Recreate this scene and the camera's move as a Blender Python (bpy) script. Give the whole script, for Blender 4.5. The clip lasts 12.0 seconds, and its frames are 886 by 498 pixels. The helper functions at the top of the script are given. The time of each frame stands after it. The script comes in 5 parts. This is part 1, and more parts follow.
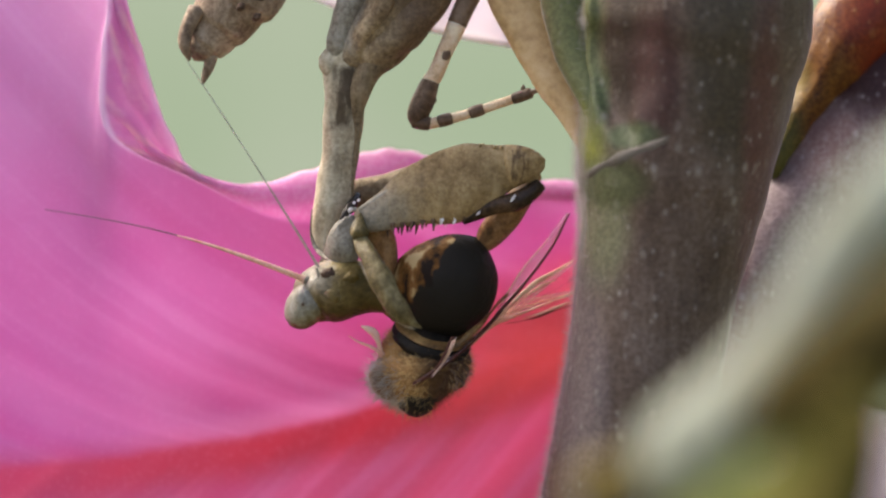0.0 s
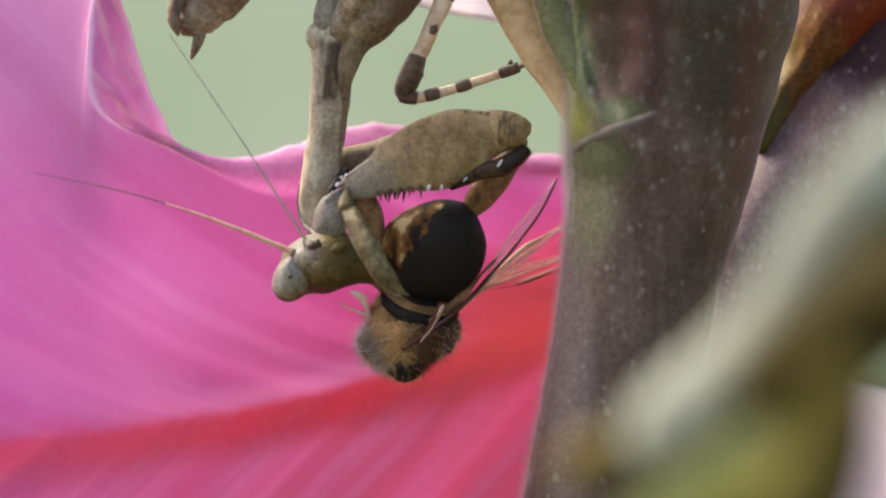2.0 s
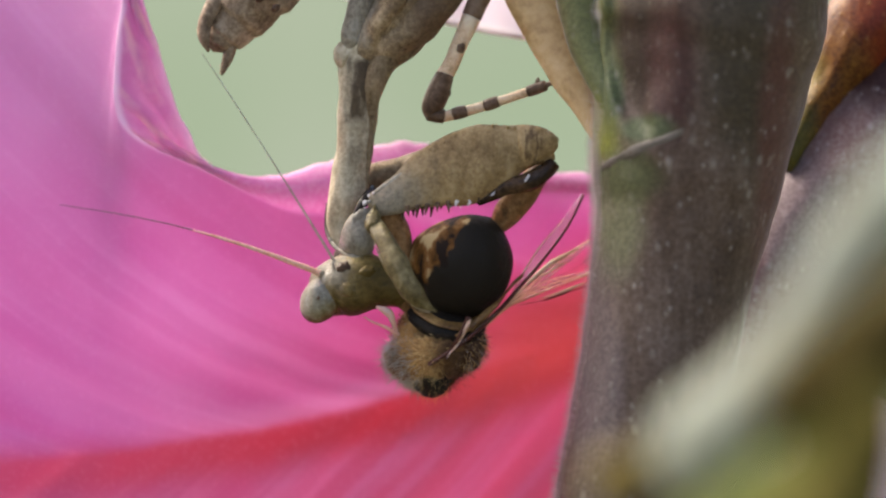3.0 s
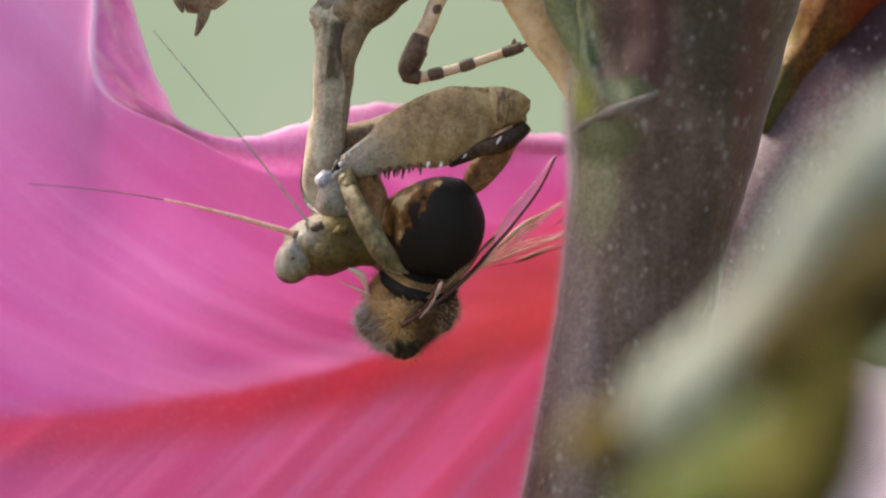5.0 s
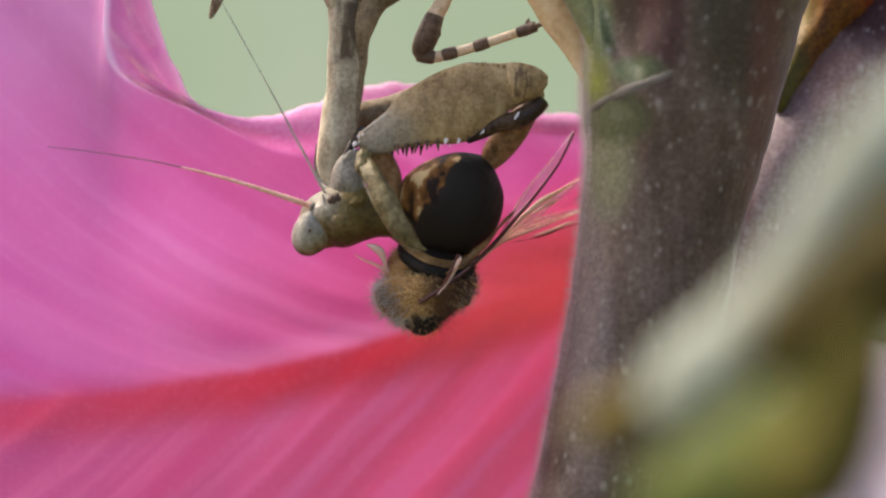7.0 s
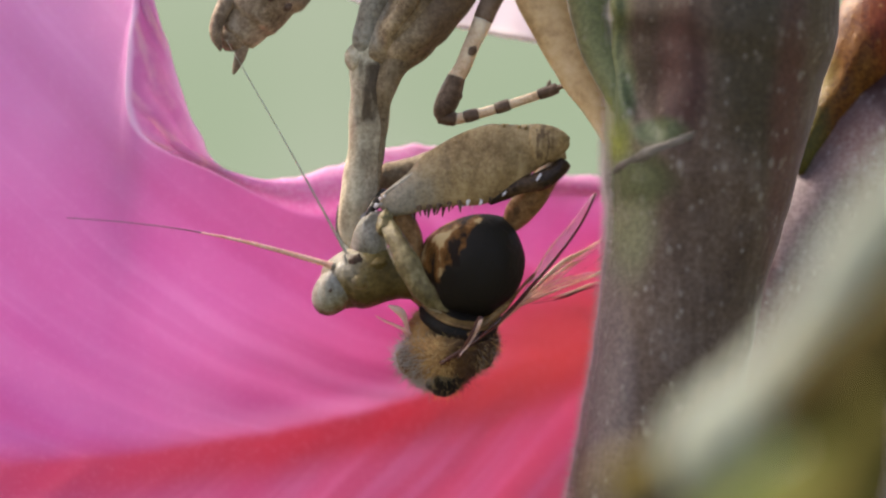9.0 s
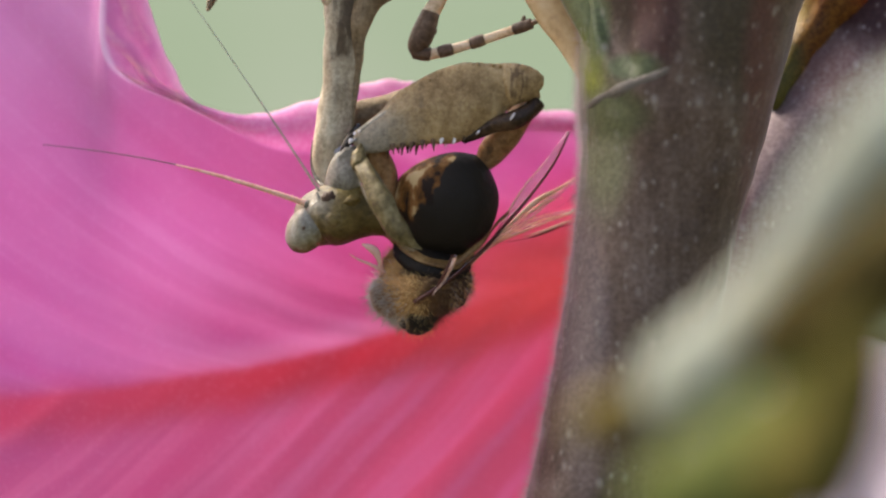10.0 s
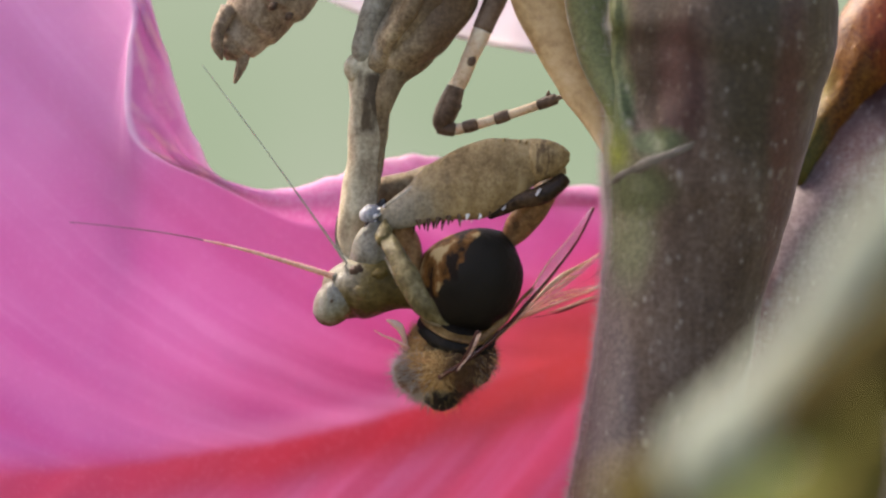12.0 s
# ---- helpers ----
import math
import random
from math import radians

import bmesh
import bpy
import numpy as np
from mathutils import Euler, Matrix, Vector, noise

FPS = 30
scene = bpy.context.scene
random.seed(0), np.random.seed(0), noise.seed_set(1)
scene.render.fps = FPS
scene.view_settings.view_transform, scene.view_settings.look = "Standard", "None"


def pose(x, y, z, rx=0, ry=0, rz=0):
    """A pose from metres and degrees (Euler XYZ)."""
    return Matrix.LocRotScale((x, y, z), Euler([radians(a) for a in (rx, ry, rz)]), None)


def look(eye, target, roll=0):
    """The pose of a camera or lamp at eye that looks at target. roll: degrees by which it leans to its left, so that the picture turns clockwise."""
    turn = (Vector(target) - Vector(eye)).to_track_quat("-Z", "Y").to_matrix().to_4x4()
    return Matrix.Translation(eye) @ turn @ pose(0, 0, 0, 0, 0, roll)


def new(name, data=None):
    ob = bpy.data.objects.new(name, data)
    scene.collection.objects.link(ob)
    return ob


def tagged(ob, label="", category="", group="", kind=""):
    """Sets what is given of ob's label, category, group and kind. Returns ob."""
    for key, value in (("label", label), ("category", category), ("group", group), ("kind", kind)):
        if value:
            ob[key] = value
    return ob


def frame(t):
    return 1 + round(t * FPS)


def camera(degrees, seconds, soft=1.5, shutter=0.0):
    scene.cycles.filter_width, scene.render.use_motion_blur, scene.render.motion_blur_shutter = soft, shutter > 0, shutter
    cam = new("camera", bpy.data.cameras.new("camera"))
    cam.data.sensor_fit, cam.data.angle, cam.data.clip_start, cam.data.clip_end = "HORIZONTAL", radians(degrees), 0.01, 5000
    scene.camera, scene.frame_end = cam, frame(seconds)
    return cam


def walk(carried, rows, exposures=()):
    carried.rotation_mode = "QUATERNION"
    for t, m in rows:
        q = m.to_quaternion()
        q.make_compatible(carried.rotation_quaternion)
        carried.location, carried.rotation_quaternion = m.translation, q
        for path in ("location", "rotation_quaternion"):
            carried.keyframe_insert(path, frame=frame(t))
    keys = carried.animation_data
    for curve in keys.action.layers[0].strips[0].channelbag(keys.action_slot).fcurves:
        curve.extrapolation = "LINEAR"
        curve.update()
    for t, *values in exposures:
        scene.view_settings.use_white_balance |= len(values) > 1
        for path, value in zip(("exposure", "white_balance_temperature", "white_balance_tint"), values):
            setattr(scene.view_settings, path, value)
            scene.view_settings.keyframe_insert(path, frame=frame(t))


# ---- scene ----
# A young mantis hangs head down beside a fleshy stem and eats a bee, in front of a pink flower.
# All lengths below are millimetres unless they say metres; part() turns them into metres.
UP = 0.35            # metres from the soil to the middle of the view
FOCUS = 129.5        # from the lens to the mantis

cam = camera(15.0, 12.0, soft=2.3)
cam.data.dof.use_dof = True
cam.data.dof.focus_distance = 0.1285
cam.data.dof.aperture_fstop = cam.data.lens / 4.4


def eye_row(t, x, z):
    return t, look((0, -FOCUS / 1000, UP), (x / 1000, 0, UP + z / 1000))


# where the hand-held camera aims, on the plane of the mantis: seconds, x, z
AIM = [
    (0, 0.13, 0.14), (0.2, 0.35, -0.54), (0.3, 0.35, -0.74), (0.5, 0.30, -0.77), (0.7, 0.22, -0.35),
    (0.8, -0.07, -0.07), (1, -0.22, 0.07), (1.2, -0.43, 0.33), (1.5, 0.07, 0.10), (1.7, 0.04, -0.39),
    (1.8, 0.39, -0.54), (2, 0.62, -0.84), (2.2, 0.39, -0.43), (2.5, -0.00, 0.00), (2.8, -0.35, 0.30),
    (3, -0.43, -0.14), (3.2, -0.35, -0.61), (4.8, 0.54, -1.26), (5, 0.49, -1.63), (5.2, 0.28, -1.09),
    (5.5, 0.18, -0.63), (5.8, -0.61, -0.76), (6, -0.55, -1.02), (6.2, -0.61, -1.43), (6.5, -0.38, -2.02),
    (6.7, -0.20, -2.41), (8.3, 0.13, -2.09), (8.5, -0.00, -1.46), (8.7, -0.22, -0.28), (8.8, -0.52, 0.07),
    (9, -0.87, -0.03), (9.2, -1.24, -0.74), (9.3, -1.07, -1.04), (9.5, -0.91, -2.02), (9.7, -0.24, -2.43),
    (9.8, -0.17, -2.57), (10, 0.11, -2.52), (10.2, -0.33, -1.54), (10.3, -0.09, -1.00), (10.5, -0.01, 0.00),
    (10.8, -0.52, -0.13), (11, -0.39, -0.96), (11.2, -0.61, -1.70), (11.5, -0.26, -1.17), (11.8, -0.11, -0.54),
    (12, -0.84, 0.37),
]
walk(cam, [eye_row(*r) for r in AIM], [(0, 1.47, 7000, 12), (12, 1.47, 7000, 12)])

# ---------------------------------------------------------------- light
world = bpy.data.worlds.new("world")
scene.world = world
world.use_nodes = True
wn = world.node_tree.nodes
sky = wn.new("ShaderNodeTexSky")
sky.sky_type = "NISHITA"
sky.sun_disc = False
sky.air_density, sky.dust_density, sky.ozone_density = 0.7, 3.5, 0.5
sky.sun_elevation, sky.sun_rotation = radians(46), radians(-66)
wn["Background"].inputs["Strength"].default_value = 0.15
world.node_tree.links.new(sky.outputs["Color"], wn["Background"].inputs["Color"])
sun = new("sun", bpy.data.lights.new("sun", "SUN"))
sun.data.energy, sun.data.angle, sun.data.color = 2.7, radians(30), (1.0, 0.95, 0.87)
sun.matrix_world = look((-0.85, 0.5, 1.1 + UP), (0, 0, UP))


# ---------------------------------------------------------------- materials
class Nodes:
    """Short hand for one procedural material."""

    def __init__(self, name, rough=0.5, spec=0.5):
        self.mat = bpy.data.materials.new(name)
        self.mat.use_nodes = True
        self.tree = self.mat.node_tree
        self.bsdf = self.tree.nodes["Principled BSDF"]
        self.bsdf.inputs["Roughness"].default_value = rough
        self.bsdf.inputs["Specular IOR Level"].default_value = spec
        self.where = self.node("ShaderNodeTexCoord").outputs["Object"]

    def node(self, kind, **inputs):
        n = self.tree.nodes.new(kind)
        for key, value in inputs.items():
            self.link(value, n.inputs[key.replace("_", " ")])
        return n

    def link(self, value, socket):
        if isinstance(value, bpy.types.NodeSocket):
            self.tree.links.new(value, socket)
        else:
            socket.default_value = value

    def math(self, op, a, b=0.0, clamp=False):
        n = self.node("ShaderNodeMath")
        n.operation, n.use_clamp = op, clamp
        self.link(a, n.inputs[0])
        self.link(b, n.inputs[1])
        return n.outputs[0]

    def noise(self, per_mm, detail=4.0, stretch=(1, 1, 1), rough=0.55, where=None):
        m = self.node("ShaderNodeMapping", Vector=where or self.where)
        m.inputs["Scale"].default_value = [1000 * per_mm * s for s in stretch]
        return self.node("ShaderNodeTexNoise", Vector=m.outputs[0], Scale=1.0, Detail=detail, Roughness=rough).outputs["Fac"]

    def ramp(self, fac, stops):
        n = self.node("ShaderNodeValToRGB", Fac=fac)
        e = n.color_ramp.elements
        while len(e) < len(stops):
            e.new(0.5)
        for el, (p, c) in zip(e, stops):
            el.position, el.color = p, (*c, 1) if len(c) == 3 else c
        return n.outputs["Color"]

    def step(self, v, lo, hi):
        n = self.node("ShaderNodeMapRange", Value=v)
        n.interpolation_type = "SMOOTHSTEP"
        n.inputs["From Min"].default_value, n.inputs["From Max"].default_value = lo, hi
        return n.outputs[0]

    def mix(self, fac, a, b, how="MIX"):
        n = self.node("ShaderNodeMix")
        n.data_type, n.blend_type = "RGBA", how
        self.link(fac, n.inputs["Factor"])
        for v, s in ((a, n.inputs["A"]), (b, n.inputs["B"])):
            self.link((*v, 1) if isinstance(v, tuple) and len(v) == 3 else v, s)
        return n.outputs["Result"]

    def bump(self, height, mm, strength=1.0, base=None):
        n = self.node("ShaderNodeBump", Height=height, Strength=strength, Distance=mm / 1000)
        if base:
            self.link(base, n.inputs["Normal"])
        self.link(n.outputs[0], self.bsdf.inputs["Normal"])
        return n.outputs[0]

    def colour(self, c):
        self.link((*c, 1) if isinstance(c, tuple) else c, self.bsdf.inputs["Base Color"])

    def xyz(self):
        n = self.node("ShaderNodeSeparateXYZ", Vector=self.where)
        return n.outputs

    def thin(self, colour, share):
        """Lets light through a thin sheet."""
        t = self.node("ShaderNodeBsdfTranslucent")
        self.link(colour, t.inputs["Color"])
        m = self.node("ShaderNodeMixShader", Fac=share)
        self.tree.links.new(self.bsdf.outputs[0], m.inputs[1])
        self.tree.links.new(t.outputs[0], m.inputs[2])
        out = self.tree.nodes["Material Output"]
        self.tree.links.new(m.outputs[0], out.inputs["Surface"])


def speckled(name, dark, mid, light, rough=0.55, coarse=1.2, fine=9.0, bump=0.03, spec=0.4, thin=0.0):
    n = Nodes(name, rough, spec)
    a, b = n.noise(coarse), n.noise(fine, 3)
    both = n.math("ADD", n.math("MULTIPLY", a, 0.65), n.math("MULTIPLY", b, 0.35))
    col = n.ramp(both, [(0.32, dark), (0.5, mid), (0.68, light)])
    n.colour(col)
    if bump:
        n.bump(b, bump)
    if thin:
        n.thin(col, thin)
    return n.mat


def plain_petal_material(name, main, edge, share):
    """A pale petal: soft clouds and a paler rim. UV: v runs down from the rim."""
    n = Nodes(name, 0.5, 0.2)
    v = n.node("ShaderNodeSeparateXYZ", Vector=n.node("ShaderNodeUVMap").outputs["UV"]).outputs[1]
    vein = n.noise(0.9, 3, (1.0, 1.0, 0.2))
    col = n.mix(n.step(n.noise(0.11, 4), 0.40, 0.66), main, n.mix(0.4, main, edge))
    col = n.mix(n.math("MULTIPLY", n.step(vein, 0.5, 0.7), 0.4), col, edge)
    col = n.mix(n.math("MULTIPLY", n.math("SUBTRACT", 1.0, n.step(v, 0.0, 0.1)), 0.8), col, edge)
    n.colour(col)
    n.bump(vein, 0.04, 0.4, n.bump(n.noise(5.0, 3), 0.03, 0.5))
    n.thin(col, share)
    return n.mat


def petal_material(name, main, edge, red, share):
    """Magenta petal: side veins that leave a red midrib, a rolled margin above the crest at v = CREST, pale creases."""
    n = Nodes(name, 0.5, 0.2)
    uv = n.node("ShaderNodeSeparateXYZ", Vector=n.node("ShaderNodeUVMap").outputs["UV"]).outputs
    along, v = n.math("MULTIPLY", uv[0], 16.0), uv[1]
    x, _, z = n.xyz()
    xm, zm = n.math("MULTIPLY", x, 1000.0), n.math("MULTIPLY", z, 1000.0)
    cloud, grain = n.noise(0.11, 4), n.noise(5.0, 3)
    # height over the midrib, and the number of the side vein
    rib = n.math("ADD", n.math("MULTIPLY", n.math("MULTIPLY", xm, xm), MIDRIB[2]), n.math("MULTIPLY", xm, MIDRIB[1]))
    off = n.math("SUBTRACT", zm, n.math("ADD", rib, MIDRIB[0]))
    off = n.math("ADD", off, n.math("MULTIPLY", n.math("SUBTRACT", n.noise(0.25, 3), 0.5), 0.7))
    up, down = n.math("MAXIMUM", off, 0.0), n.math("MAXIMUM", n.math("MULTIPLY", off, -1.0), 0.0)
    number = n.math("ADD", xm, n.math("ADD", n.math("MULTIPLY", n.math("POWER", n.math("ADD", up, 0.8), 0.6), 4.4), n.math("MULTIPLY", down, 1.3)))

    def veins(per_mm, stretch, detail, shift):
        c = n.node("ShaderNodeCombineXYZ", X=n.math("MULTIPLY", number, per_mm), Y=n.math("MULTIPLY", zm, stretch), Z=shift)
        return n.node("ShaderNodeTexNoise", Vector=c.outputs[0], Scale=1.0, Detail=detail, Roughness=0.5).outputs["Fac"]
    broad, mid, fine = veins(0.26, 0.05, 1, 3.0), veins(0.62, 0.06, 2, 0.0), veins(2.2, 0.09, 2, 9.0)
    col = n.mix(n.step(cloud, 0.38, 0.66), main, n.mix(0.22, main, edge))
    col = n.mix(n.math("MULTIPLY", n.step(broad, 0.48, 0.72), 0.24), col, edge)
    col = n.mix(n.math("MULTIPLY", n.step(mid, 0.52, 0.74), 0.22), col, edge)
    col = n.mix(n.math("MULTIPLY", n.step(fine, 0.52, 0.74), 0.12), col, edge)
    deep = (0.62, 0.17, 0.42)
    col = n.mix(n.math("MULTIPLY", n.step(n.math("SUBTRACT", 1.0, broad), 0.50, 0.72), 0.45), col, deep)
    # warmer towards the throat, shade painted deep under the rolled margin
    rosy = n.mix(n.step(mid, 0.4, 0.7), (0.63, 0.165, 0.36), (0.72, 0.25, 0.47))
    warm = n.math("MULTIPLY", n.step(xm, -17.0, -3.0), n.math("SUBTRACT", 1.0, n.step(off, 1.5, 6.5)))
    col = n.mix(n.math("MULTIPLY", warm, 0.7), col, rosy)
    col = n.mix(n.math("MULTIPLY", n.step(off, 7.0, 15.0), 0.34), col, edge)
    # the fold's shade below the crest, put into the colour
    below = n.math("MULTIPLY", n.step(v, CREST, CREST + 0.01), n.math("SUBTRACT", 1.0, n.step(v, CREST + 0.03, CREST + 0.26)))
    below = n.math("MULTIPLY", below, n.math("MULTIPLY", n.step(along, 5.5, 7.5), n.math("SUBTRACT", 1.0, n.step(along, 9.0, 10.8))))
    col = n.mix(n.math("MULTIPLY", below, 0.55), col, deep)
    # the red midrib with its pale upper crease
    under = n.math("SUBTRACT", 1.0, n.step(off, -0.3, 1.0))
    col = n.mix(n.math("MULTIPLY", under, 0.8), col, n.mix(n.step(mid, 0.4, 0.7), n.mix(n.step(xm, -16.0, 2.0), (0.64, 0.18, 0.37), (0.75, 0.22, 0.35)), (0.77, 0.28, 0.48)))
    core = n.math("MULTIPLY", n.math("SUBTRACT", 1.0, n.step(off, -0.35, 0.25)), n.step(off, -2.6, -0.9))
    near = n.step(xm, -24.0, -2.0)
    col = n.mix(n.math("MULTIPLY", core, n.math("ADD", n.math("MULTIPLY", near, 0.60), 0.38)), col, red)
    crease = n.math("MULTIPLY", n.step(off, -0.2, 0.25), n.math("SUBTRACT", 1.0, n.step(off, 0.4, 1.3)))
    crease = n.math("MULTIPLY", crease, n.math("MULTIPLY", n.step(xm, -14.0, -5.0), n.math("SUBTRACT", 1.0, n.step(xm, 0.0, 4.0))))
    col = n.mix(n.math("MULTIPLY", crease, 0.35), col, edge)
    throat = n.math("MULTIPLY", n.step(xm, -4.0, 3.5), n.math("MULTIPLY", n.math("SUBTRACT", 1.0, n.step(off, 0.8, 4.6)), n.step(off, -3.2, -0.5)))
    col = n.mix(n.math("MULTIPLY", throat, 0.9), col, (0.75, 0.22, 0.255))
    # the margin: magenta with pale creases where it is folded, pale pink where it rolls
    margin = n.math("SUBTRACT", 1.0, n.step(v, CREST - 0.012, CREST + 0.004))
    folded = n.math("SUBTRACT", 1.0, n.step(along, 6.2, 7.6))
    rolled = n.math("SUBTRACT", 1.0, folded)
    col = n.mix(n.math("MULTIPLY", n.math("MULTIPLY", margin, rolled), 0.6), col, n.mix(n.step(grain, 0.4, 0.65), (0.86, 0.36, 0.66), (0.94, 0.55, 0.80)))
    col = n.mix(n.math("MULTIPLY", n.math("MULTIPLY", margin, folded), 0.5), col, n.mix(n.step(n.noise(0.8, 4), 0.4, 0.65), (0.80, 0.30, 0.58), (0.93, 0.52, 0.70)))
    wide = n.math("MULTIPLY", n.math("SUBTRACT", n.noise(0.5, 4), 0.5), 0.5)
    turn = n.math("ADD", n.math("ADD", n.math("MULTIPLY", along, 0.85), n.math("MULTIPLY", v, 1.5 / CREST)), wide)
    wave = n.math("ABSOLUTE", n.math("SUBTRACT", n.math("FRACT", turn), 0.5))
    fold = n.math("MULTIPLY", n.math("SUBTRACT", 1.0, n.step(wave, 0.02, 0.16)), n.step(n.noise(0.6, 3), 0.36, 0.6))
    fold = n.math("MULTIPLY", fold, n.math("MULTIPLY", margin, folded))
    col = n.mix(n.math("MULTIPLY", fold, 0.7), col, (0.97, 0.66, 0.72))
    line = n.math("SUBTRACT", 1.0, n.step(n.math("ABSOLUTE", n.math("SUBTRACT", v, CREST)), 0.001, 0.011))
    line = n.math("MULTIPLY", line, n.math("SUBTRACT", 1.0, n.step(along, 7.0, 7.8)))
    col = n.mix(n.math("MULTIPLY", line, n.step(n.noise(0.4, 3), 0.28, 0.5)), col, (0.97, 0.74, 0.92))
    rim = n.math("SUBTRACT", 1.0, n.step(v, 0.0, 0.022))
    col = n.mix(n.math("MULTIPLY", rim, 0.75), col, (0.96, 0.70, 0.86))
    col = n.mix(n.math("MULTIPLY", n.step(grain, 0.5, 0.72), 0.10), col, edge)
    n.colour(col)
    n.bump(fine, 0.04, 0.3, n.bump(mid, 0.06, 0.3, n.bump(grain, 0.03, 0.5)))
    n.bsdf.inputs["Sheen Weight"].default_value = 0.25
    n.thin(col, share)
    return n.mat


CREST = 0.12                        # share of the petal's length that is rolled margin
MIDRIB = (-5.41, 0.303, 0.00776)    # its height over x, in mm


def stem_material(name, skin, speck, patches=(), sheen=0.40):
    """Dark fleshy bark with pale pores; patches: (colour, x, z, half width, half height, strength) of young green or
    red skin, of painted shade and of painted rim light, in mm.
    """
    n = Nodes(name, 0.5, 0.3)
    big, fine = n.noise(0.3, 5), n.noise(6.0, 4)
    long = n.noise(1.2, 4, (1.5, 1.5, 0.2))
    col = n.ramp(n.math("ADD", n.math("MULTIPLY", big, 0.4), n.math("ADD", n.math("MULTIPLY", fine, 0.35), n.math("MULTIPLY", long, 0.25))), skin)
    x, _, z = n.xyz()
    smooth = 0.0
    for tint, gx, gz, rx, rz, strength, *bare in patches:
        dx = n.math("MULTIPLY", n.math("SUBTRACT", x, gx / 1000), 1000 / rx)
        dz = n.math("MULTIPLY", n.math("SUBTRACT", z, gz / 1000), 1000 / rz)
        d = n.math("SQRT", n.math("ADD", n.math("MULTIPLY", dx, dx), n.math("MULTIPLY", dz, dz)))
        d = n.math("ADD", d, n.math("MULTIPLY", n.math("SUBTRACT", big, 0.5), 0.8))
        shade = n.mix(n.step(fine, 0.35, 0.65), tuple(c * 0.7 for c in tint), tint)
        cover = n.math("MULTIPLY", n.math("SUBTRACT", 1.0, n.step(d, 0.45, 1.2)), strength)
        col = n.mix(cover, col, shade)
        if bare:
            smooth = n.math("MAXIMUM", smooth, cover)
    dots = 0.0
    for scale, size, share in ((1450.0, 0.27, 0.12), (3000.0, 0.32, 0.3)):
        m = n.node("ShaderNodeMapping", Vector=n.where)
        m.inputs["Scale"].default_value = (1, 1, 0.7)
        v = n.node("ShaderNodeTexVoronoi", Vector=m.outputs[0], Scale=scale)
        pick = n.node("ShaderNodeSeparateColor", Color=v.outputs["Color"])
        dot = n.math("SUBTRACT", 1.0, n.step(v.outputs["Distance"], 0.03, size * 1.2))
        dot = n.math("MULTIPLY", dot, n.math("MULTIPLY", n.step(pick.outputs[0], share, share + 0.25), pick.outputs[1]))
        dots = n.math("MAXIMUM", dots, dot)
    dots = n.math("MULTIPLY", dots, n.math("SUBTRACT", 1.0, n.math("MULTIPLY", smooth, 0.8)))
    col = n.mix(n.math("MULTIPLY", dots, 0.54), col, speck)
    n.colour(col)
    rib = n.noise(1.0, 3, (1.6, 1.6, 0.12))
    n.bsdf.inputs["Sheen Weight"].default_value = sheen
    n.bsdf.inputs["Sheen Roughness"].default_value = 0.32
    n.bsdf.inputs["Sheen Tint"].default_value = (0.95, 0.82, 0.80, 1)
    n.bump(fine, 0.04, 0.6, n.bump(dots, 0.05, 0.5, n.bump(rib, 0.15, 0.3)))
    return n.mat


M = {}
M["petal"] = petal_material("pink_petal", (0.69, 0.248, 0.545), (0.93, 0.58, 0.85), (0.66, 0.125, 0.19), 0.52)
M["pale_petal"] = plain_petal_material("pale_petal", (0.88, 0.80, 0.86), (0.94, 0.92, 0.94), 0.5)
# the hollow's dark red skin and the green below the scar carry painted shade
M["stem"] = stem_material("stem_bark", [(0.39, (0.052, 0.031, 0.021)), (0.49, (0.092, 0.060, 0.043)), (0.60, (0.155, 0.110, 0.085))], (0.38, 0.34, 0.30),
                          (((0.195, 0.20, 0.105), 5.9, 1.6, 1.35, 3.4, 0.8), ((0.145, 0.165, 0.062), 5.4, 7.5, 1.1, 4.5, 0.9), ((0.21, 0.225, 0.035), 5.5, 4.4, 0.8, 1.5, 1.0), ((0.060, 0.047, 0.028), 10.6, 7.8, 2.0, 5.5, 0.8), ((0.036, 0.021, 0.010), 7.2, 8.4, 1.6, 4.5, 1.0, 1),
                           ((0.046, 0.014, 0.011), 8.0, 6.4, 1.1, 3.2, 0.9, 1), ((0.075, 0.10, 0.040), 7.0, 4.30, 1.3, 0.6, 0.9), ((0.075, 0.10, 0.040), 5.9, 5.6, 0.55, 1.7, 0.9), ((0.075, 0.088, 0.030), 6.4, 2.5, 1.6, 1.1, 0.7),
                           # the first patch here, pale mauve, paints rim light on the left edge
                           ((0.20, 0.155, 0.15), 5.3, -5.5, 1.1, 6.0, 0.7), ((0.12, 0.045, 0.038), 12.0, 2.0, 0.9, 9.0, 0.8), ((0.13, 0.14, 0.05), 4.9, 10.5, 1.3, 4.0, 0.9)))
# the dark maroon patch paints the shade the orange bud throws here
M["branch"] = stem_material("branch_bark", [(0.35, (0.19, 0.085, 0.082)), (0.5, (0.30, 0.18, 0.175)), (0.66, (0.42, 0.32, 0.315))], (0.60, 0.50, 0.50),
                            (((0.28, 0.225, 0.25), 13.2, 1.4, 2.4, 3.2, 0.8), ((0.052, 0.015, 0.015), 17.8, 7.8, 4.6, 3.8, 0.95)), 0.25)
M["down"] = speckled("stem_down", (0.52, 0.44, 0.43), (0.68, 0.60, 0.59), (0.80, 0.73, 0.72), 0.6, 0.6, 4, 0, 0.3, 0.55)
